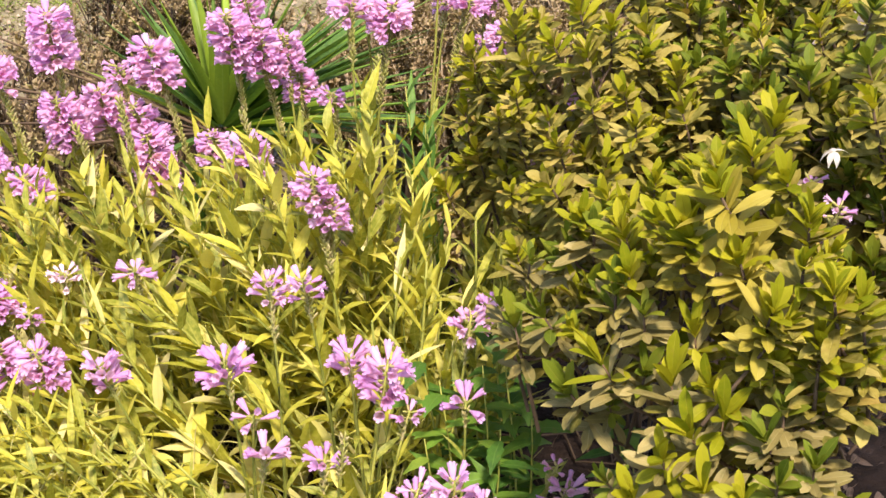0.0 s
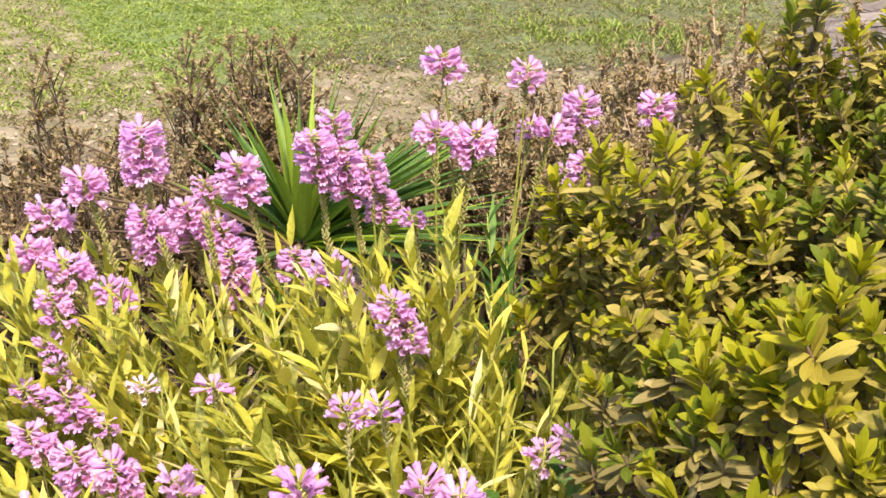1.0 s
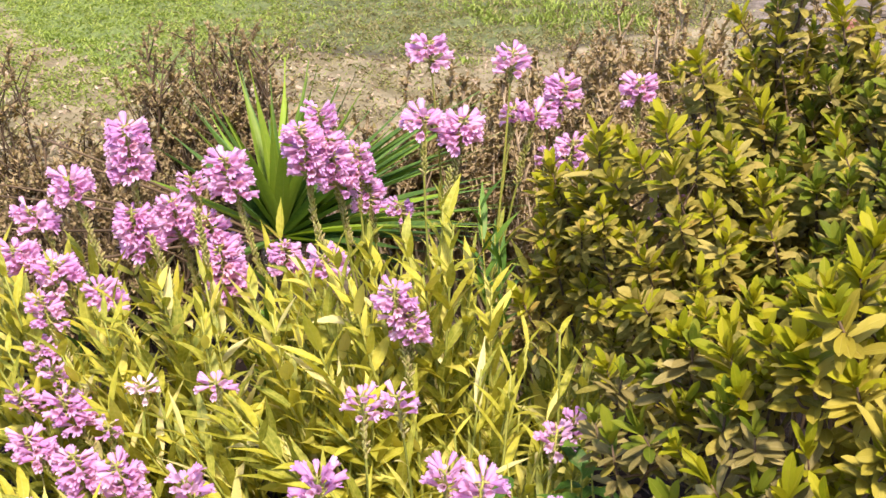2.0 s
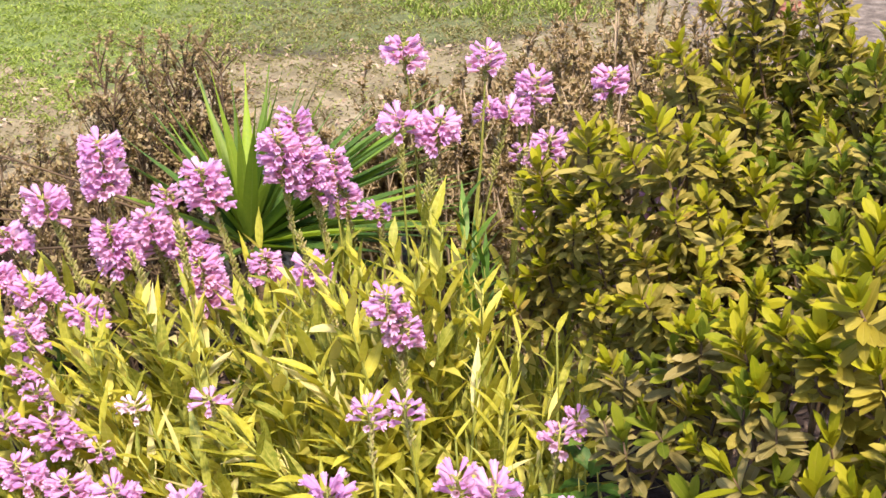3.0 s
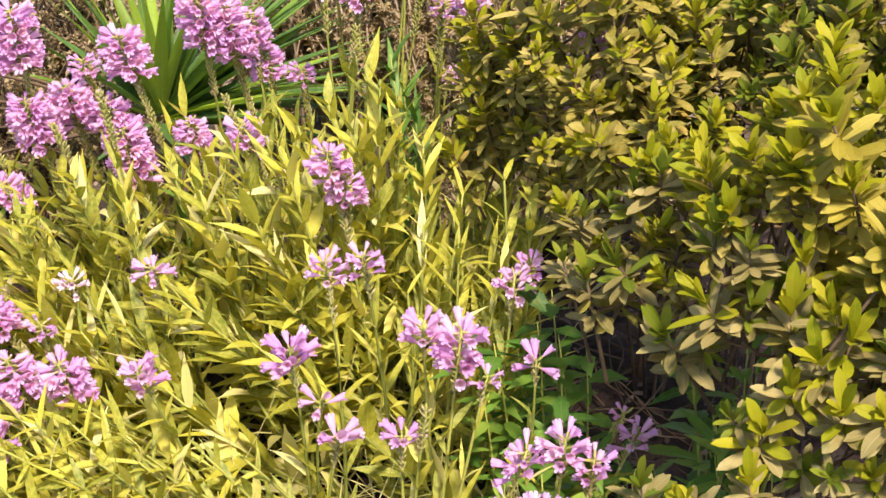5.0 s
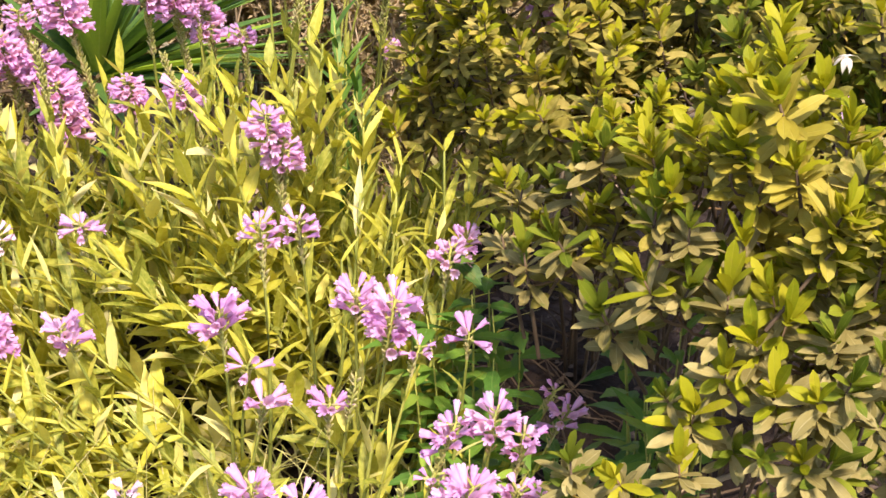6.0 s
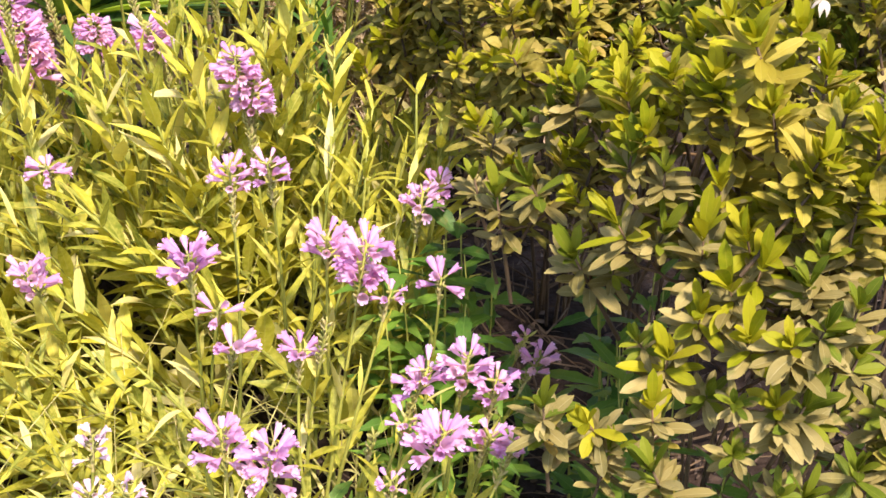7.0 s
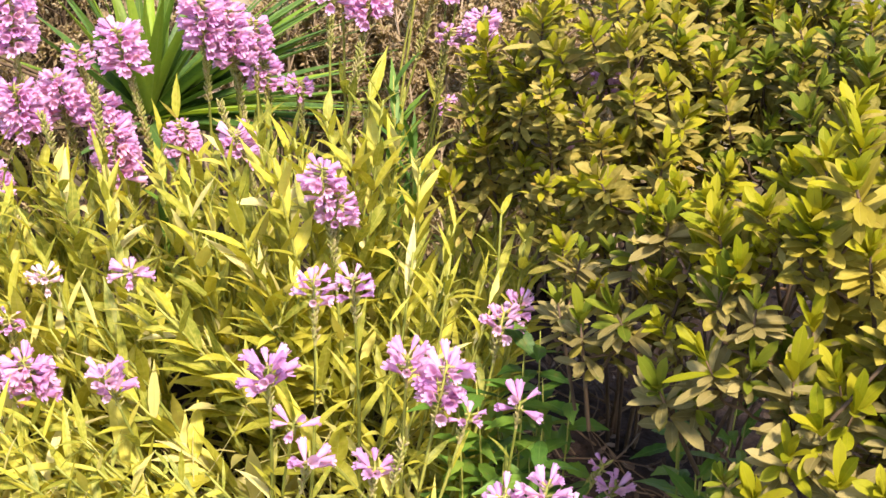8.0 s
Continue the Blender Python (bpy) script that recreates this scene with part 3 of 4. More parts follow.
# tall feathery shoots between the flowers
for x, y, z, dx in ((-0.145, 1.75, 0.615, 0.13), (-0.125, 1.73, 0.585, 0.12), (-0.10, 1.76, 0.60, 0.10), (0.010, 1.78, 0.640, -0.03), (-0.005, 1.80, 0.665, -0.03), (0.035, 1.80, 0.60, -0.02), (0.06, 1.78, 0.55, 0.05),
                          (-0.06, 1.82, 0.60, 0.06), (-0.03, 1.76, 0.58, 0.03), (-0.19, 1.78, 0.57, 0.12), (-0.23, 1.74, 0.53, 0.12), (-0.17, 1.70, 0.52, 0.10), (-0.27, 1.80, 0.54, 0.10), (-0.33, 1.76, 0.51, 0.10),
                          (-0.40, 1.82, 0.52, 0.08), (-0.47, 1.78, 0.49, 0.08)):
    tagged(obedient_plant((x, y, z), 0, 0, 30, lean=(dx, 0.04), low=-0.1), "tall leafy yellow-green obedient plant shoot", "plant", "obedient plant shoots")


# ---- green weeds, the darker ones coloured for shade ----
BROAD_MESH = [mesh_of("leaf", *blade(0.062 * s, 0.021 * w, d, 0.2, 8, 1.3, tw, 0.10), [M_SHADED_WEED]) for s, w, d, tw in ((1, 1, 0.5, 0.1), (0.8, 1.1, 0.9, -0.3), (1.2, 0.9, 0.3, 0.3))]
WEED = [blade(0.048 * s, 0.014 * w, d, 0.2, 6, 1.0, tw, 0.08) for s, w, d, tw in ((1, 1, 0.5, 0.1), (0.8, 1.1, 0.9, -0.3), (1.2, 0.9, 0.3, 0.3))]
WEED_MESH = [mesh_of("leaf", *w, [M_WEED]) for w in WEED]
SWORD = [blade(0.075 * s, 0.0125, d, 0.3, 6, 1.0, tw, 0.05) for s, d, tw in ((1, 0.3, 0.1), (0.85, 0.5, -0.2), (1.1, 0.15, 0.2))]
SWORD_MESH = [mesh_of("leaf", *w, [M_SHADED_WEED]) for w in SWORD]


def weed(at, height, leaves, steep, meshes, label):
    """A small upright green plant with leaves all along its stem."""
    plant = new("weed")
    plant.location = (*at, soil_height(*at) - 0.003)
    tip = Vector((rng.uniform(-0.04, 0.04), rng.uniform(-0.04, 0.02), height))
    line = bend((0, 0, 0), tip, (0.01, 0, 0), 5)
    part("stem", mesh_of("stem", *tube(line, (0.002, 0.002, 0.0018, 0.0015, 0.0012, 0.0008), 5), [M_STEM]), plant)
    for i in range(leaves):
        s = 0.15 + 0.85 * i / leaves
        k = min(int(s * 5), 4)
        p = line[k].lerp(line[k + 1], s * 5 - k)
        a = i * 2.4 + rng.uniform(-0.3, 0.3)
        rise = steep + rng.uniform(-0.3, 0.3)
        out = (math.cos(a) * math.cos(rise), math.sin(a) * math.cos(rise), math.sin(rise))
        part("leaf", meshes[rng.randrange(3)], plant, aim(p, out, rng.uniform(-0.3, 0.3), rng.uniform(0.75, 1.15)))
    return tagged(plant, label, "weed", "green weeds between the plants")


for x, y, h in ((0.2, 1.52, 0.34), (0.17, 1.46, 0.28), (0.24, 1.44, 0.26), (0.13, 1.4, 0.24), (0.31, 1.36, 0.3), (0.35, 1.3, 0.33), (0.29, 1.28, 0.26), (0.22, 1.38, 0.2),
                (0.4, 1.16, 0.28), (0.46, 1.12, 0.3), (0.5, 1.05, 0.28), (0.34, 1.18, 0.22), (0.18, 1.6, 0.3), (0.05, 1.3, 0.22), (0.56, 1.1, 0.3), (0.1, 1.5, 0.3),
                (0.14, 1.56, 0.3), (0.22, 1.62, 0.26), (0.27, 1.5, 0.22), (0.33, 1.45, 0.2), (0.08, 1.42, 0.26), (0.38, 1.25, 0.26), (0.42, 1.3, 0.2), (0.31, 1.31, 0.4),
                (0.34, 1.38, 0.34), (0.44, 1.18, 0.3), (0.52, 1.16, 0.3), (0.335, 1.22, 0.4), (0.36, 1.24, 0.36), (0.39, 1.21, 0.34),
                (0.355, 1.40, 0.40), (0.375, 1.43, 0.38), (0.345, 1.37, 0.36), (0.37, 1.38, 0.34), (0.49, 1.23, 0.30), (0.52, 1.21, 0.28), (0.55, 1.24, 0.31), (0.58, 1.21, 0.30), (0.61, 1.25, 0.30), (0.29, 1.27, 0.28), (0.46, 1.25, 0.27),
                (0.32, 1.23, 0.28), (0.64, 1.22, 0.32), (0.56, 1.17, 0.27)):
    weed((x, y), h, 17, 0.35, WEED_MESH, "fresh green leafy weed in the dark soil gap")
for x, y, h in ((0.335, 1.38, 0.42), (0.352, 1.41, 0.43), (0.345, 1.35, 0.37), (0.13, 1.50, 0.36), (0.16, 1.53, 0.38), (0.19, 1.57, 0.40), (0.11, 1.56, 0.38), (0.15, 1.46, 0.32), (0.205, 1.50, 0.34), (0.17, 1.61, 0.40)):
    weed((x, y), h, 16, 0.35, BROAD_MESH, "broad-leaved green plant beside the soil gap")
# Leafy obedient plant stalks in shade; the leaf colour carries that shade.
for x, y, h in ((0.045, 2.00, 0.55), (0.065, 1.97, 0.47), (0.03, 2.03, 0.46), (-0.30, 2.0, 0.42), (-0.6, 1.95, 0.4)):
    weed((x, y), h, 22, 1.1, SWORD_MESH, "upright obedient plant stalk, long leaves coloured dark for shade")


# ---- azaleas ----
AZ = [blade(0.0325 * s, 0.0100 * w, d, 0.3, 7, 2.1, tw, 0, 0.42, 0.02) for s, w, d, tw in ((1, 1, 0.4, 0), (0.85, 1.15, 0.7, 0.3), (1.2, 1.0, 0.2, -0.3), (0.75, 0.92, 0.1, 0.1))]
AZ_NEW = [mesh_of("leaf", *s, [M_NEW]) for s in AZ]
AZ_OLD = [mesh_of("leaf", *s, [M_OLD]) for s in AZ]
PALE_LEAF = [mesh_of("leaf", *blade(0.045, 0.0155, d, 0.3, 8, 1.8, tw, 0, 0.3, 0.03), [M_PALE_LEAF]) for d, tw in ((1.0, 0.3), (1.8, -0.5), (0.5, 0.8))]
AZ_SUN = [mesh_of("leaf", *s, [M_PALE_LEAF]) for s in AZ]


def rosette_leaves(r, core, reach, sun=0.0):
    """Poses of the leaves of one shoot tip that points up: (pose, which blade, 0 new, 1 old or 2 paling). The core is a tight cup
    of young leaves; wider whorls lie under it, and older leaves follow the stem down over reach."""
    found = []

    def leaf(height, a, rise, size, age):
        out = (math.cos(a) * math.cos(rise), math.sin(a) * math.cos(rise), math.sin(rise))
        found.append((aim((0, 0, height), out, r.uniform(-0.35, 0.35), size), r.randrange(4), age))

    for i in range(core):
        leaf(0.006 - 0.0012 * i, i * 2.4 + r.uniform(-0.5, 0.5), 1.45 - 0.06 * i + r.uniform(-0.25, 0.2), r.uniform(0.65, 1.0), 0)
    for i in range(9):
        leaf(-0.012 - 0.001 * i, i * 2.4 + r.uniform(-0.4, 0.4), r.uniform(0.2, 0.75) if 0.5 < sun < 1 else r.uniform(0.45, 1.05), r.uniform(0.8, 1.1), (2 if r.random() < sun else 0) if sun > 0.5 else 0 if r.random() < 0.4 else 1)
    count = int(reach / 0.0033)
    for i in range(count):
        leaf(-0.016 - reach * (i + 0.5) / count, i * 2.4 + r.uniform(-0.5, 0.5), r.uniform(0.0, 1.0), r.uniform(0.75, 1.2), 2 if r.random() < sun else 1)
    return found


STEM_SHORT = tube([(0, 0, -0.12), (0, 0, -0.05), (0, 0, 0.004)], (0.0021, 0.0018, 0.0010), 5)
ROSETTES, ROSETTE_MESH = [], []
for k in range(20):
    r = random.Random(50 + k)
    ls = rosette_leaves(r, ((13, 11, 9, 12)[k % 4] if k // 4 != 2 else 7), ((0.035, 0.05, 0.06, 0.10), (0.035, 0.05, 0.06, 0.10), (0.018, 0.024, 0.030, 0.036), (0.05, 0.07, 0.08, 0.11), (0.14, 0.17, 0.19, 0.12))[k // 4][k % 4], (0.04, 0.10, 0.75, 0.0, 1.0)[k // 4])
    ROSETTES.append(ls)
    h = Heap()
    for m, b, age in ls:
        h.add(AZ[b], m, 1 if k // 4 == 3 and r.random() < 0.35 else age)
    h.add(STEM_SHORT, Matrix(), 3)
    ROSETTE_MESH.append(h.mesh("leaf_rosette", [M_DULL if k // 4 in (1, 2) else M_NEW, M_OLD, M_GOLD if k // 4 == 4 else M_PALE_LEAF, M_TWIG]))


def azalea(foot, groups, label, seed, near=None, bare=None, hubs_at=(0.30, 0.52), spread=0.16):
    """Woody stems fan out from one foot; each shoot leaves the nearest stem in a low arc and ends in a leafy tip.
    groups: (shoots, kinds of tip, how many lesser tips follow under and behind each). bare(p) tells where none may grow."""
    r = random.Random(seed)
    bush = new("azalea_bush")
    foot = Vector((*foot, soil_height(*foot)))
    bush.location = foot
    tips = []

    def crowds_flower(q, room):
        return any((q + foot - Vector(o[:3]) + Vector((0.01, 0.04, -0.02))).length < room for o in HIDDEN)

    for shoots, kinds, fill in groups:
        mains = []
        for x, y, z in shoots:
            p = Vector((x, y, z)) - foot
            if not crowds_flower(p, 0.04):
                mains.append((p, Vector((p.x * 0.5 - 0.12 + r.uniform(-0.3, 0.2), p.y * 0.4 - 0.15 + r.uniform(-0.25, 0.15), 0.9)).normalized(), True, kinds))
        tips += mains
        for p, *_ in mains:
            for k in range(fill):
                for again in range(6):
                    q = p + Vector((r.uniform(-0.055, 0.055), r.uniform(-0.01, 0.075), -r.uniform(0.025, 0.10)))
                    if (bare and bare(q + foot)) or (q + foot).z < 0.13 or any((q - o[0]).length < 0.030 for o in tips) or crowds_flower(q, 0.06):
                        continue
                    tips.append((q, Vector((q.x * 0.6 + r.uniform(-0.4, 0.4), q.y * 0.4 - 0.2 + r.uniform(-0.4, 0.3), 0.7)).normalized(), False, kinds))
                    break
    nodes = []
    for k in range(8):
        a = k * 2.4
        reach = spread * (0.35 + 0.65 * r.random())
        hub = Vector((math.cos(a) * reach, math.sin(a) * reach * 0.9, r.uniform(*hubs_at)))
        line = bend((math.cos(a) * 0.02, math.sin(a) * 0.02, -0.01), hub, (-math.cos(a) * 0.02, -math.sin(a) * 0.02, 0.02))
        nodes += line[3:]
        part("branch", mesh_of("branch", *tube(line, [0.0032, 0.0030, 0.0028, 0.0026, 0.0024, 0.0022, 0.0020]), [M_TWIG]), bush)
    tips.sort(key=lambda tip: min((tip[0] - q).length for q in nodes))
    limbs = Heap()
    singles = 0
    for p, way, main, kinds in tips:
        low = p - way * 0.045
        hub = min(nodes, key=lambda q: (q - low).length + 1.5 * max(0.0, q.z - low.z + 0.01))
        k = r.randrange(4) + 4 * (kinds[0] if r.random() < 0.6 else kinds[1])
        size = (1.22 if near else 1.1) * (r.uniform(0.85, 1.15) if main else r.uniform(0.65, 0.95))
        m = Matrix.Translation(p) @ way.to_track_quat("Z", "Y").to_matrix().to_4x4() @ Matrix.Rotation(r.uniform(0, 6.28), 4, "Z") @ Matrix.Scale(size, 4)
        line = bend(hub, low, (r.uniform(-0.01, 0.01), r.uniform(-0.01, 0.01), -0.006), 4) + [p]
        nodes += line[1:4]
        twig = tube(line, (0.0021, 0.0020, 0.0018, 0.0016, 0.0014, 0.001), 5)
        if near:
            part("twig", mesh_of("twig", *twig, [M_BARK]), bush)
        else:
            limbs.add(twig, Matrix())
        spot = p + foot
        if main and near and singles < 300 and near[0] < spot.x < near[1] and near[2] < spot.y < near[3]:
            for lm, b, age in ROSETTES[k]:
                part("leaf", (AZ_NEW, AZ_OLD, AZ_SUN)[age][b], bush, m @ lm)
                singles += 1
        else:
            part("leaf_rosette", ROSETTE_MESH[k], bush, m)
    if limbs.n:
        tagged(part("twig_tangle", limbs.mesh("twig_tangle", [M_TWIG]), bush), kind="stuff")
    return tagged(bush, label, "bush", "azalea bushes")


FRONT_LOW = [(0.191, 1.46, 0.532), (0.205, 1.12, 0.476), (0.207, 1.41, 0.537), (0.239, 1.39, 0.564), (0.250, 1.12, 0.455), (0.265, 1.44, 0.617), (0.268, 1.29, 0.531), (0.289, 1.42, 0.654),
      (0.297, 1.25, 0.594), (0.306, 1.08, 0.424), (0.307, 1.11, 0.476), (0.308, 1.27, 0.660), (0.326, 1.14, 0.510), (0.334, 1.24, 0.654), (0.352, 1.14, 0.559), (0.359, 1.18, 0.616),
      (0.377, 1.14, 0.584), (0.380, 1.21, 0.651), (0.387, 1.10, 0.554), (0.394, 1.16, 0.626), (0.403, 1.14, 0.607), (0.419, 1.09, 0.484), (0.419, 1.08, 0.559), (0.439, 1.11, 0.603),
      (0.446, 1.09, 0.481), (0.447, 1.08, 0.577), (0.455, 1.13, 0.620), (0.479, 1.09, 0.589), (0.493, 1.15, 0.617), (0.572, 1.19, 0.395)]
FRONT_EDGE = [(0.47 + 0.05 * (k % 4), 1.10 + 0.05 * (k // 4), 0.36 + 0.07 * (k // 4) + 0.03 * (k % 3)) for k in range(8)]
FRONT_HIGH = [(0.305, 1.45, 0.675), (0.318, 1.34, 0.688), (0.320, 1.27, 0.681), (0.325, 1.39, 0.690), (0.350, 1.30, 0.726), (0.353, 1.45, 0.694), (0.367, 1.23, 0.750), (0.387, 1.35, 0.747),
      (0.403, 1.31, 0.773), (0.433, 1.31, 0.789), (0.444, 1.14, 0.663), (0.462, 1.15, 0.757), (0.463, 1.28, 0.779), (0.471, 1.43, 0.773), (0.480, 1.13, 0.686), (0.482, 1.25, 0.750),
      (0.487, 1.13, 0.740), (0.514, 1.14, 0.727), (0.525, 1.34, 0.752), (0.527, 1.15, 0.669), (0.554, 1.33, 0.720), (0.557, 1.39, 0.811)]
GOLDEN = [(0.393, 1.21, 0.800), (0.435, 1.13, 0.722), (0.372, 1.225, 0.745), (0.415, 1.20, 0.735)]
BACK_WEST = [(0.101, 1.81, 0.514), (0.128, 1.83, 0.615), (0.138, 1.82, 0.696), (0.142, 1.82, 0.661), (0.144, 1.81, 0.570), (0.152, 1.82, 0.602), (0.182, 1.79, 0.649), (0.185, 1.74, 0.571),
      (0.195, 1.75, 0.762), (0.205, 1.54, 0.561), (0.213, 1.72, 0.726), (0.214, 1.73, 0.645), (0.242, 1.69, 0.763), (0.243, 1.56, 0.638), (0.249, 1.62, 0.664), (0.272, 1.71, 0.800),
      (0.281, 1.67, 0.759), (0.287, 1.63, 0.712), (0.303, 1.52, 0.685), (0.310, 1.70, 0.778), (0.324, 1.88, 0.828), (0.326, 1.64, 0.719), (0.338, 1.59, 0.700)]
BETWEEN = [(0.560, 1.45, 0.700), (0.585, 1.42, 0.690), (0.545, 1.48, 0.720), (0.600, 1.47, 0.730), (0.575, 1.38, 0.640), (0.605, 1.36, 0.660), (0.530, 1.46, 0.660), (0.560, 1.41, 0.620), (0.590, 1.51, 0.770),
      (0.625, 1.42, 0.720), (0.500, 1.45, 0.640), (0.570, 1.34, 0.590), (0.610, 1.31, 0.620), (0.545, 1.54, 0.760), (0.615, 1.54, 0.800)]
BACK_TALL = [(0.470, 1.99, 0.920), (0.436, 1.99, 0.885), (0.521, 1.99, 0.869), (0.568, 2.02, 0.890)]
BACK_EAST = [(0.600, 1.93, 0.800), (0.630, 1.98, 0.820), (0.550, 1.90, 0.780), (0.600, 1.86, 0.760), (0.500, 1.93, 0.790),
      (0.354, 1.70, 0.751), (0.355, 1.74, 0.763), (0.390, 1.68, 0.729), (0.393, 1.62, 0.708), (0.397, 1.93, 0.778), (0.414, 1.70, 0.734), (0.415, 1.90, 0.750), (0.432, 1.88, 0.739),
      (0.440, 1.98, 0.829), (0.451, 1.67, 0.738), (0.453, 1.51, 0.734), (0.456, 1.81, 0.734), (0.469, 1.61, 0.741), (0.477, 1.47, 0.762), (0.477, 1.99, 0.783), (0.483, 1.70, 0.756),
      (0.487, 1.95, 0.735), (0.503, 1.84, 0.745), (0.511, 1.62, 0.796), (0.517, 1.53, 0.785), (0.530, 1.98, 0.788), (0.533, 1.59, 0.821), (0.565, 1.47, 0.825), (0.567, 1.96, 0.809),
      (0.567, 1.84, 0.805), (0.582, 1.56, 0.856)]


def soil_gap(w):
    """The open, shaded hollow between the flowers and the front azalea."""
    return (w.z < 0.50 and w.x < 0.43 and w.y > 1.15) or (w.z < 0.56 and w.x < 0.30 and w.y > 1.15) or (w.z < 0.40 and w.x < 0.40) or (w.x < 0.20 and w.y < 1.45)


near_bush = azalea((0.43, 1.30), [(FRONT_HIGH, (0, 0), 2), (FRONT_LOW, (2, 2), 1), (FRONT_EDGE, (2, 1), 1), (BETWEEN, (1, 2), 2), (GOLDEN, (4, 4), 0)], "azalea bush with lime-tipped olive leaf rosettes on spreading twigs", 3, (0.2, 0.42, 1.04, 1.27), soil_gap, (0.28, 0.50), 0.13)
azalea((0.39, 1.87), [(BACK_WEST, (3, 3), 3)], "azalea bush with brownish olive leaves and upright shoots", 11, None, lambda w: w.x < 0.11 or (w.y < 1.62 and w.z < 0.5) or (w.x < 0.21 and w.z < 0.55 and w.y < 1.78) or (w.x < 0.2 and w.z < 0.5))
azalea((0.50, 1.76), [(BACK_EAST, (1, 3), 4), (BACK_TALL, (0, 1), 2)], "dense azalea bush with dull green leaves behind the flowers", 17, None, None, (0.3, 0.55), 0.2)
rnd = random.Random(23)
SIDE = [(0.66 + 0.10 * (k % 4) + rnd.uniform(-0.04, 0.04), 1.32 + 0.10 * (k // 4) + rnd.uniform(-0.04, 0.04), 0.80 - 0.10 * abs(k // 4 - 3) / 3 - 0.10 * (k % 4 == 3) + rnd.uniform(-0.05, 0.05)) for k in range(32)]
azalea((0.80, 1.66), [(SIDE, (1, 0), 2)], "azalea bush with dull green leaves at the bed's end", 29, None, None, (0.3, 0.55), 0.2)
part("branch", mesh_of("branch", *tube(bend(Vector((0.47, 1.22, 0.40)) - near_bush.location, Vector((0.245, 1.12, 0.415)) - near_bush.location, (0.0, -0.015, 0.008), 8), (0.0036, 0.0034, 0.0036, 0.0030, 0.0030, 0.0025, 0.0022, 0.0018, 0.0013)), [M_STRAW_BARK]), near_bush, label="pale bare branch")
for x, y, z, a, rise, k in ((0.424, 1.075, 0.555, -0.6, -0.3, 1), (0.424, 1.075, 0.555, -2.6, 0.2, 0), (0.424, 1.08, 0.56, 0.4, 0.3, 0), (0.424, 1.08, 0.56, 2.8, 0.1, 2), (0.47, 1.04, 0.58, -1.5, 0.5, 2)):
    part("leaf", PALE_LEAF[k], near_bush, Matrix.Translation(-near_bush.location) @ aim((x, y, z), (math.cos(a) * math.cos(rise), math.sin(a) * math.cos(rise), math.sin(rise))), "large pale yellowing leaf")
withered = Heap()
for k in range(6):
    a = k * 1.05
    withered.add(blade(0.019, 0.007, 1.2, 0.3, 5, 1.2, 0.8 - 0.3 * k), aim((0, 0, 0), (math.cos(a), math.sin(a), 0.5 - 0.2 * k)))
part("withered_flower", withered.mesh("withered_flower", [M_WITHERED]), near_bush, Matrix.Translation(Vector((0.521, 1.376, 0.771)) - near_bush.location), "withered white blossom")


# ---- sword-leaved yucca ----
def yucca(at):
    r = random.Random(5)
    base = new("yucca")
    base.location = at
    part("trunk", mesh_of("trunk", *tube([(0, 0, -0.33), (0, 0, -0.16), (0, 0, -0.03)], (0.035, 0.03, 0.02), 10), [M_TWIG]), base)

    def sword(out, long, droop, mat):
        shape = blade(long, r.uniform(0.024, 0.033), droop, 0.6, 9, 0.95, r.uniform(-0.2, 0.2), 0, 0, 0.16)
        part("sword_leaf", mesh_of("sword_leaf", *shape, [mat]), base, aim(out * 0.02, out, r.uniform(-0.3, 0.3)))

    for i in range(64):
        s = i / 63
        a = i * 2.39996 + r.uniform(-0.15, 0.15)
        rise = 1.35 - 1.25 * s + r.uniform(-0.1, 0.1)
        out = Vector((math.cos(a) * math.cos(rise), math.sin(a) * math.cos(rise), math.sin(rise)))
        if (out.x < -0.45 and rise < 0.5) or (out.y < -0.35 and rise > 0.35):
            continue
        sword(out, r.uniform(0.27, 0.33) + 0.12 * max(0.0, out.x) * s, r.uniform(0.0, 0.15), M_YUCCA_LIT if s < 0.3 else M_YUCCA)
    for i in range(26):
        a, rise = r.uniform(-0.75, 0.6), r.uniform(0.12, 0.85)
        out = Vector((math.cos(a) * math.cos(rise), math.sin(a) * math.cos(rise), math.sin(rise)))
        sword(out, r.uniform(0.36, 0.48), r.uniform(0.1, 0.4), M_YUCCA)
    for k, (x, y, z) in enumerate(((-0.41, -0.07, 0.22), (-0.48, -0.12, 0.15), (-0.43, -0.17, 0.08), (-0.33, -0.12, 0.19), (-0.38, -0.24, 0.04), (-0.52, -0.05, 0.10))):
        part("bare_stalk", mesh_of("bare_stalk", *tube(bend((-0.02, 0, 0), (x, y, z), (0, 0, 0.01), 5), (0.0036, 0.0034, 0.003, 0.0027, 0.0022, 0.0014), 5), [M_TWIG]), base)
    return tagged(base, "yucca with stiff dark green sword leaves in a rosette", "plant")


yucca((-0.345, 2.44, 0.32))


# ---- brown shrubs ----
SMALL = [sliver(0.0145 * s, 0.0072, d) for s, d in ((1, 0.3), (0.8, 0.8), (1.2, 0.1))]
TUFTS = []
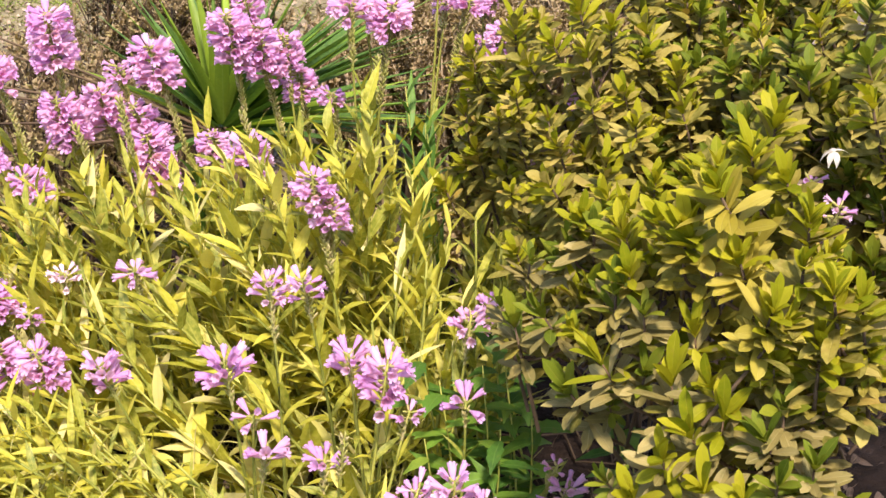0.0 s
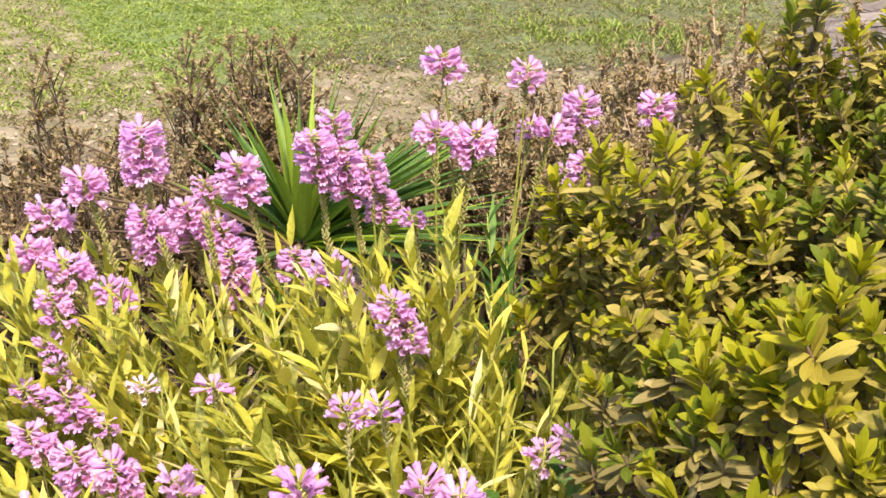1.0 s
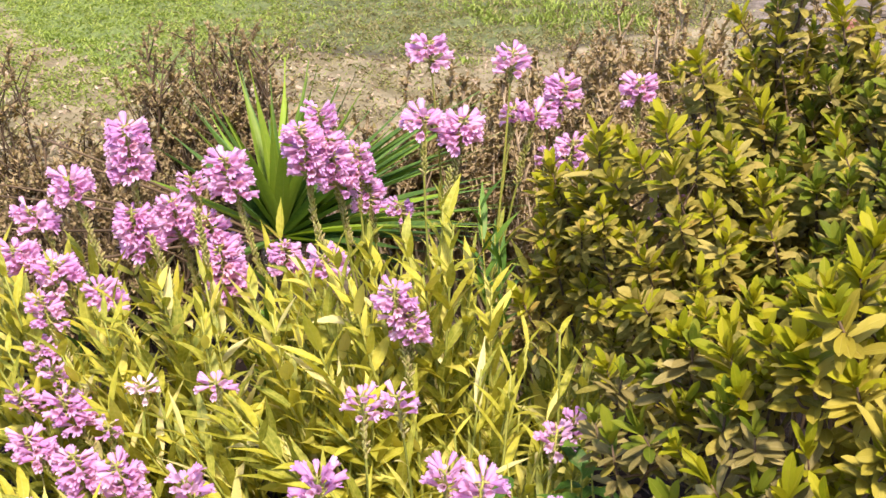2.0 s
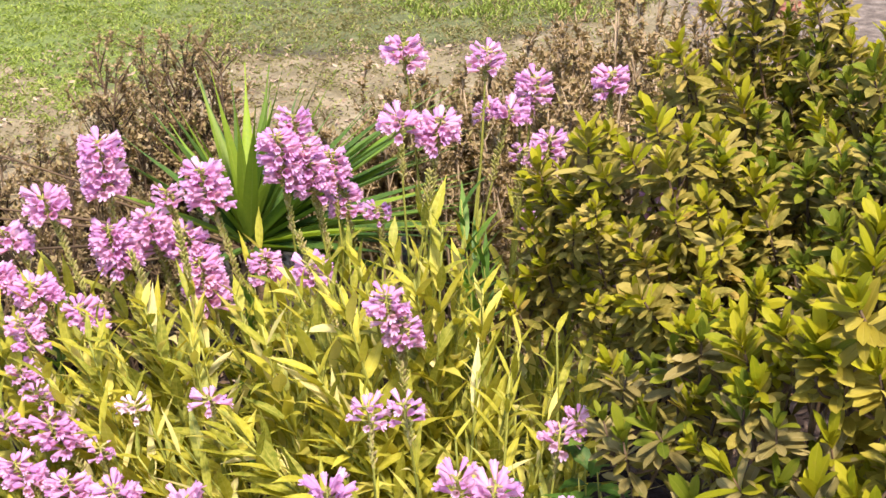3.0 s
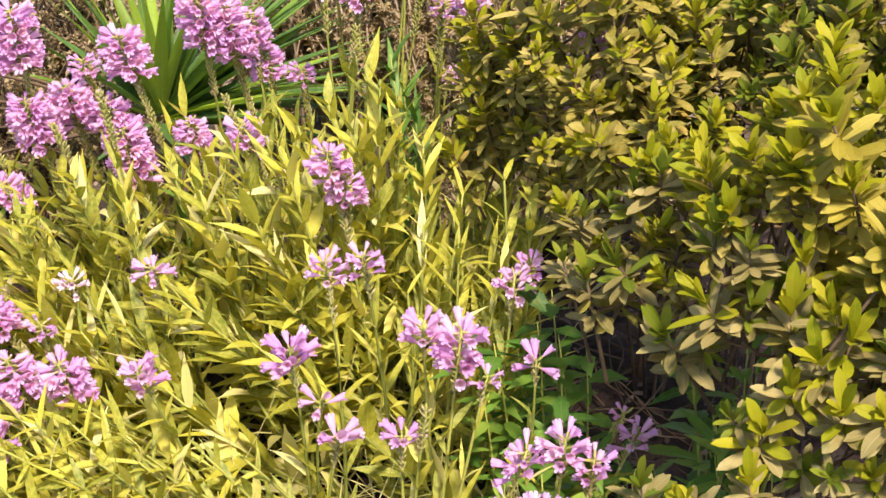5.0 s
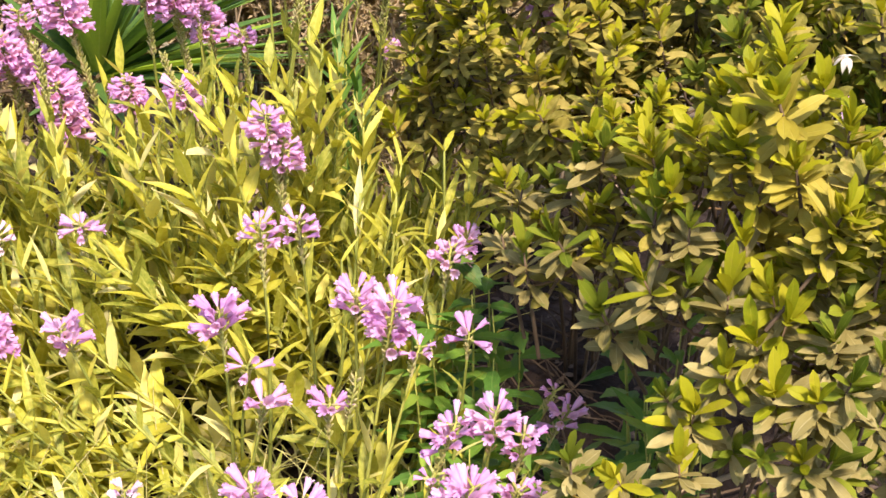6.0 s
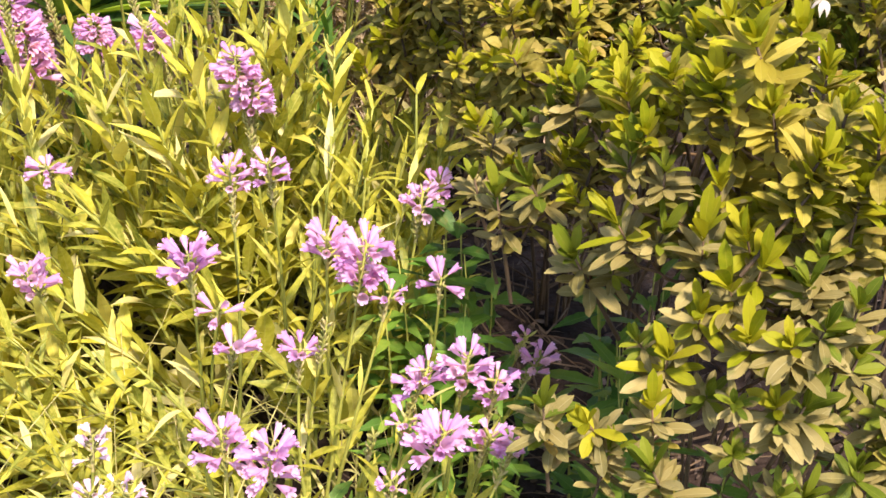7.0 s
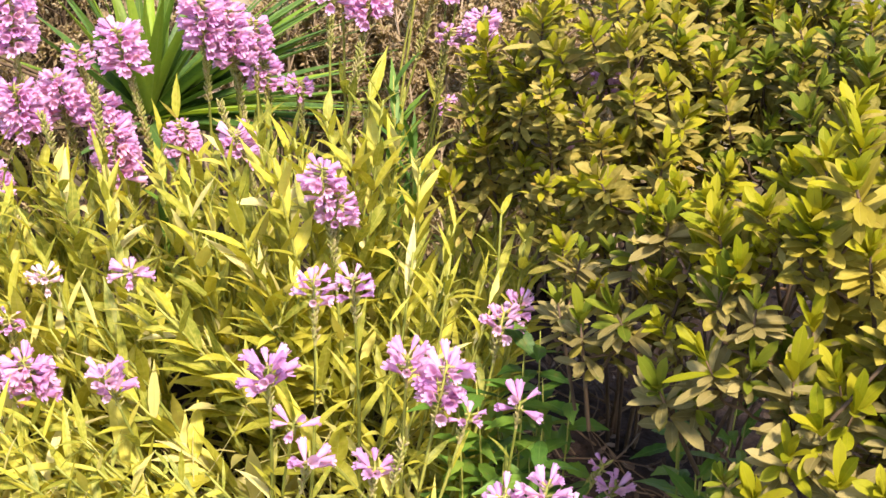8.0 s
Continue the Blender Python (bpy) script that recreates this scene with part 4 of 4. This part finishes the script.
for k in range(8):
    r = random.Random(80 + k)
    h = Heap()
    for i in range(r.randrange(15, 24)):
        a, rise = i * 2.4 + r.uniform(-0.4, 0.4), r.uniform(-0.1, 1.4)
        h.add(SMALL[r.randrange(3)], aim((0, 0, -r.uniform(0, 0.028)), (math.cos(a) * math.cos(rise), math.sin(a) * math.cos(rise), math.sin(rise)), r.uniform(-0.6, 0.6), r.uniform(0.6, 1.15)))
    TUFTS.append(h.shape())


def brown_shrub(at, height, spread, stems, label, seed, upright=0.5, twigs=9, bark=M_TWIG, tall=0.5):
    """Stems from one foot; side twigs all the way up, each ending in a small upright tuft of leaves."""
    r = random.Random(seed)
    base = new("brown_shrub")
    base.location = (*at, soil_height(*at))
    wood, leaves = Heap(), Heap()

    def tuft(p, way):
        q = way.to_track_quat("Z", "Y").to_matrix().to_4x4()
        leaves.add(TUFTS[r.randrange(8)], Matrix.Translation(p) @ q @ Matrix.Rotation(r.uniform(0, 6.28), 4, "Z") @ Matrix.Scale(r.uniform(0.75, 1.2), 4))

    for k in range(stems):
        a = r.uniform(0, 6.28)
        reach = spread * math.sqrt(r.random())
        tip = Vector((math.cos(a) * reach, math.sin(a) * reach, height * r.uniform(tall, 1.0)))
        root = Vector((math.cos(a) * reach * 0.5, math.sin(a) * reach * 0.5, -0.01))
        line = bend(root, tip, (r.uniform(-0.03, 0.03), r.uniform(-0.03, 0.03), -0.02), 6)
        stalk = tube(line, (0.0042, 0.004, 0.0036, 0.003, 0.0025, 0.002, 0.0012), 5)
        if k < 10:
            part("stem", mesh_of("stem", *stalk, [bark]), base)
        else:
            wood.add(stalk, Matrix())
        tuft(tip, Vector((0, 0, 1)))
        for j in range(twigs):
            s = r.uniform(0.45, 0.97) * 6
            p = line[int(s)].lerp(line[min(6, int(s) + 1)], s - int(s))
            way = Vector((r.uniform(-1, 1), r.uniform(-1, 1), r.uniform(0.5, 1.4) + upright)).normalized()
            end = p + way * r.uniform(0.03, 0.08) * (1.5 - min(upright, 0.7))
            wood.add(tube([p, p.lerp(end, 0.5), end], (0.0018, 0.0014, 0.0009), 4), Matrix())
            tuft(end, (way + Vector((0, 0, 0.6))).normalized())
    tagged(part("twig_tangle", wood.mesh("twig_tangle", [bark]), base), kind="stuff")
    tagged(part("foliage", leaves.mesh("foliage", [M_BROWN]), base), kind="stuff")
    return tagged(base, label, "shrub", "brown shrubs behind the bed")


for x, y, h, s, n in ((-0.70, 2.92, 0.68, 0.05, 6), (-0.58, 3.00, 0.53, 0.14, 34), (-0.86, 2.72, 0.61, 0.08, 9), (-0.74, 2.70, 0.52, 0.09, 10), (-0.95, 2.60, 0.48, 0.10, 11), (-0.68, 2.55, 0.42, 0.14, 15), (-0.85, 2.45, 0.36, 0.14, 14), (-0.58, 2.50, 0.38, 0.12, 13), (-1.12, 2.6, 0.42, 0.14, 10), (-0.38, 2.85, 0.38, 0.11, 10)):
    brown_shrub((x, y), h, s, n, "straggly shrub with brown half-dry leaves and bare twigs", int(100 * h - 17 * x), 0.1, 18)
for x, y, h, s, n in ((0.42, 2.74, 0.70, 0.15, 26), (0.30, 2.80, 0.64, 0.15, 26), (0.50, 2.60, 0.66, 0.13, 24), (0.17, 2.76, 0.59, 0.15, 26), (0.02, 2.85, 0.50, 0.15, 24), (-0.10, 2.86, 0.44, 0.14, 20), (0.62, 2.70, 0.68, 0.14, 22), (0.34, 2.55, 0.58, 0.14, 26), (0.20, 2.52, 0.52, 0.14, 26), (0.09, 2.72, 0.42, 0.14, 24), (0.25, 2.38, 0.42, 0.12, 22), (0.16, 2.30, 0.27, 0.12, 18), (0.38, 2.38, 0.52, 0.12, 22), (-0.22, 2.92, 0.38, 0.12, 14), (0.12, 3.00, 0.44, 0.15, 18), (0.32, 3.02, 0.52, 0.15, 18), (-0.06, 3.05, 0.36, 0.15, 16)):
    brown_shrub((x, y), h + 0.03, s, int(n * 1.4), "clump of upright dry brown stems with small withered leaves", int(100 * h + 31 * x), 1.0, 19, M_STRAW_BARK, 0.5)


# ---- lawn and litter ----
def lawn_edge(x):
    """How far back the worn turf begins."""
    return 4.62 + 0.5 * (x + 0.3) ** 2 if x > -0.75 else 4.05 + 0.66 * max(0.0, 1 + (x + 0.75) / 0.35)


def lawn():
    r = random.Random(9)
    h = Heap()
    shapes = [sliver(0.015 * s, 0.0032, d) for s, d in ((1, 0.6), (0.7, 1.2), (1.4, 0.4))]
    count = 0
    while count < 160000:
        y = 3.75 + 3.0 * r.random() ** 1.1
        x = r.uniform(-0.48, 0.26) * y
        patch = 0.9 * noise.noise((x * 1.3, y * 1.3, 2)) + 0.5 * noise.noise((x * 5, y * 5, 7))
        inside = y - lawn_edge(x) + 0.12 * noise.noise((x * 4, y * 4, 3))
        lush = max(0.0, min(1.0, (-0.60 - x) / 0.35))
        if inside < 0:
            if r.random() > (0.75 + 0.5 * patch - 0.45 * max(0.0, min(1.0, (x + 0.35) / 0.4))) * max(0.0, 1 + inside * 1.1):
                count += 0.05
                continue
            dry = int(r.random() < 0.8)
        else:
            if patch + 0.55 + 0.5 * lush < r.uniform(-0.3, 0.7):
                count += 0.1
                continue
            dry = int(r.random() < 0.72 - 0.6 * lush + 0.5 * noise.noise((x * 1.6, y * 2.4, 11)))
        a, rise = r.uniform(0, 6.28), r.uniform(0.1, 1.1)
        out = (math.cos(a) * math.cos(rise), math.sin(a) * math.cos(rise), math.sin(rise))
        h.add(shapes[r.randrange(3)], aim((x, y, soil_height(x, y) - 0.002), out, 0, r.uniform(0.6, 1.4)), dry)
        count += 1
    for k in range(70):
        x, y = (r.uniform(-0.15, 0.45), r.uniform(4.95, 5.25)) if k < 45 else (r.uniform(-2.0, 0.3), r.uniform(4.5, 5.8))
        for i in range(r.randrange(14, 30)):
            a, rise = r.uniform(0, 6.28), r.uniform(0.7, 1.5)
            px, py = x + r.gauss(0, 0.03), y + r.gauss(0, 0.03)
            h.add(shapes[2], aim((px, py, soil_height(px, py) - 0.002), (math.cos(a) * math.cos(rise), math.sin(a) * math.cos(rise), math.sin(rise)), 0, r.uniform(0.9, 1.8)))
    tagged(new("lawn_grass", h.mesh("lawn_grass", [M_GRASS, M_GRASS_DRY])), "patchy sunlit lawn grass with bare spots", "grass", kind="stuff")


def litter():
    r = random.Random(12)
    h = Heap()
    shapes = [blade(0.036 * s, 0.012 * w, d, 0.3, 4, 1, t) for s, w, d, t in ((1, 1, 1.2, 0.5), (0.7, 0.9, -0.8, -0.6), (1.1, 0.5, 0.5, 1.0), (0.5, 1.2, 1.6, 0.2))]
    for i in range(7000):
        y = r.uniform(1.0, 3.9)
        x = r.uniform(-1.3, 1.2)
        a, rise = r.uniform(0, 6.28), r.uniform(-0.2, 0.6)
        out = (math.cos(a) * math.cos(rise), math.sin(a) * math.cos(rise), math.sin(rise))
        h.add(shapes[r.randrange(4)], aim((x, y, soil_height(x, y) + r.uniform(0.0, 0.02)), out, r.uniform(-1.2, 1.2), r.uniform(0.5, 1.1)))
    for i in range(9000):
        y = r.uniform(2.5, 4.75)
        x = r.uniform(-0.44, 0.24) * y
        a, rise = r.uniform(0, 6.28), r.uniform(-0.2, 0.5)
        out = (math.cos(a) * math.cos(rise), math.sin(a) * math.cos(rise), math.sin(rise))
        h.add(shapes[r.randrange(4)], aim((x, y, soil_height(x, y) + r.uniform(0.0, 0.012)), out, r.uniform(-1.2, 1.2), r.uniform(0.3, 0.85)), int(r.random() < 0.85))
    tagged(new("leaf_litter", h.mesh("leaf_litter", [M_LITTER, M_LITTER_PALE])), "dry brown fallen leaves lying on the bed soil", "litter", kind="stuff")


lawn()
litter()


# ---- loose stones at the gravel corner ----
M_STONE = plain_material("pale_stone", [(0.3, (0.10, 0.078, 0.062)), (0.5, (0.17, 0.14, 0.115)), (0.7, (0.24, 0.20, 0.165))], 25, 0.9)
M_BRICK = plain_material("red_brick", [(0.3, (0.12, 0.045, 0.035)), (0.7, (0.22, 0.09, 0.06))], 30, 0.9)


def slab(name, at, size, turn, mat, label, seed):
    """A worn flat piece with rounded edges."""
    bm = bmesh.new()
    bmesh.ops.create_cube(bm, size=1)
    bmesh.ops.scale(bm, vec=size, verts=bm.verts)
    bmesh.ops.bevel(bm, geom=bm.edges[:], offset=min(size) * 0.3, segments=3, affect="EDGES")
    for v in bm.verts:
        v.co += Vector((1, 1, 0.5)) * noise.noise(v.co * 9 + Vector((seed, 0, 0))) * min(size) * 0.35
    me = bpy.data.meshes.new(name)
    bm.to_mesh(me)
    bm.free()
    me.materials.append(mat)
    ob = new(name, me)
    ob.matrix_basis = pose(at[0], at[1], soil_height(*at) + size[2] * 0.4, 0, 0, turn)
    tagged(ob, label, "stone" if mat is M_STONE else "brick")


for k, (x, y, a, b, c, turn) in enumerate(((1.10, 5.42, 0.20, 0.10, 0.03, 20), (1.26, 5.25, 0.22, 0.12, 0.03, -15), (1.12, 5.6, 0.18, 0.10, 0.03, 40), (1.30, 5.52, 0.2, 0.12, 0.03, 10))):
    slab("flat_stone", (x, y), (a, b, c), turn, M_STONE, "pale flat stone lying on gravel", k)
slab("brick", (1.13, 4.93), (0.12, 0.08, 0.055), 25, M_BRICK, "weathered red brick lying on gravel", 8)


def straw():
    """Thin dry stalks lying through the lit side of the bed."""
    r = random.Random(31)
    h = Heap()
    for i in range(420):
        x, y = r.uniform(-0.8, 0.12), r.uniform(1.2, 1.95)
        a, rise = r.uniform(0, 6.28), r.uniform(0.15, 1.1)
        foot = Vector((x, y, soil_height(x, y)))
        long = r.uniform(0.12, 0.34)
        tip = foot + Vector((math.cos(a) * math.cos(rise), math.sin(a) * math.cos(rise), math.sin(rise))) * long
        w = r.uniform(0.0008, 0.0017)
        h.add(tube(bend(foot, tip, (r.uniform(-0.03, 0.03), r.uniform(-0.03, 0.03), r.uniform(0, 0.05)), 5), (w, w, w, w * 0.8, w * 0.6, w * 0.3), 4), Matrix())
    tagged(new("dry_straw", h.mesh("dry_straw", [M_STRAW])), "thin straw-coloured dry stalks among the leaves", "straw", kind="stuff")


M_STRAW = plain_material("straw", [(0.3, (0.26, 0.23, 0.07)), (0.7, (0.44, 0.38, 0.15))], 30, 0.7)
straw()


def twigs():
    """Thin broken twigs lying on the shaded soil beside the azalea."""
    r = random.Random(44)
    h = Heap()
    for i in range(90):
        x, y = r.uniform(0.16, 0.5), r.uniform(1.15, 1.95)
        a, long = r.uniform(0, 6.28), r.uniform(0.06, 0.2)
        foot = Vector((x, y, soil_height(x, y) + 0.012))
        tip = foot + Vector((math.cos(a) * long, math.sin(a) * long, r.uniform(0.0, 0.05)))
        w = r.uniform(0.001, 0.0025)
        h.add(tube(bend(foot, tip, (r.uniform(-0.02, 0.02), r.uniform(-0.02, 0.02), 0.005), 5), (w, w, w, w * 0.9, w * 0.8, w * 0.6), 4), Matrix())
    tagged(new("fallen_twigs", h.mesh("fallen_twigs", [M_TWIG])), "thin brown broken twigs lying on dark soil", "twigs", kind="stuff")


twigs()
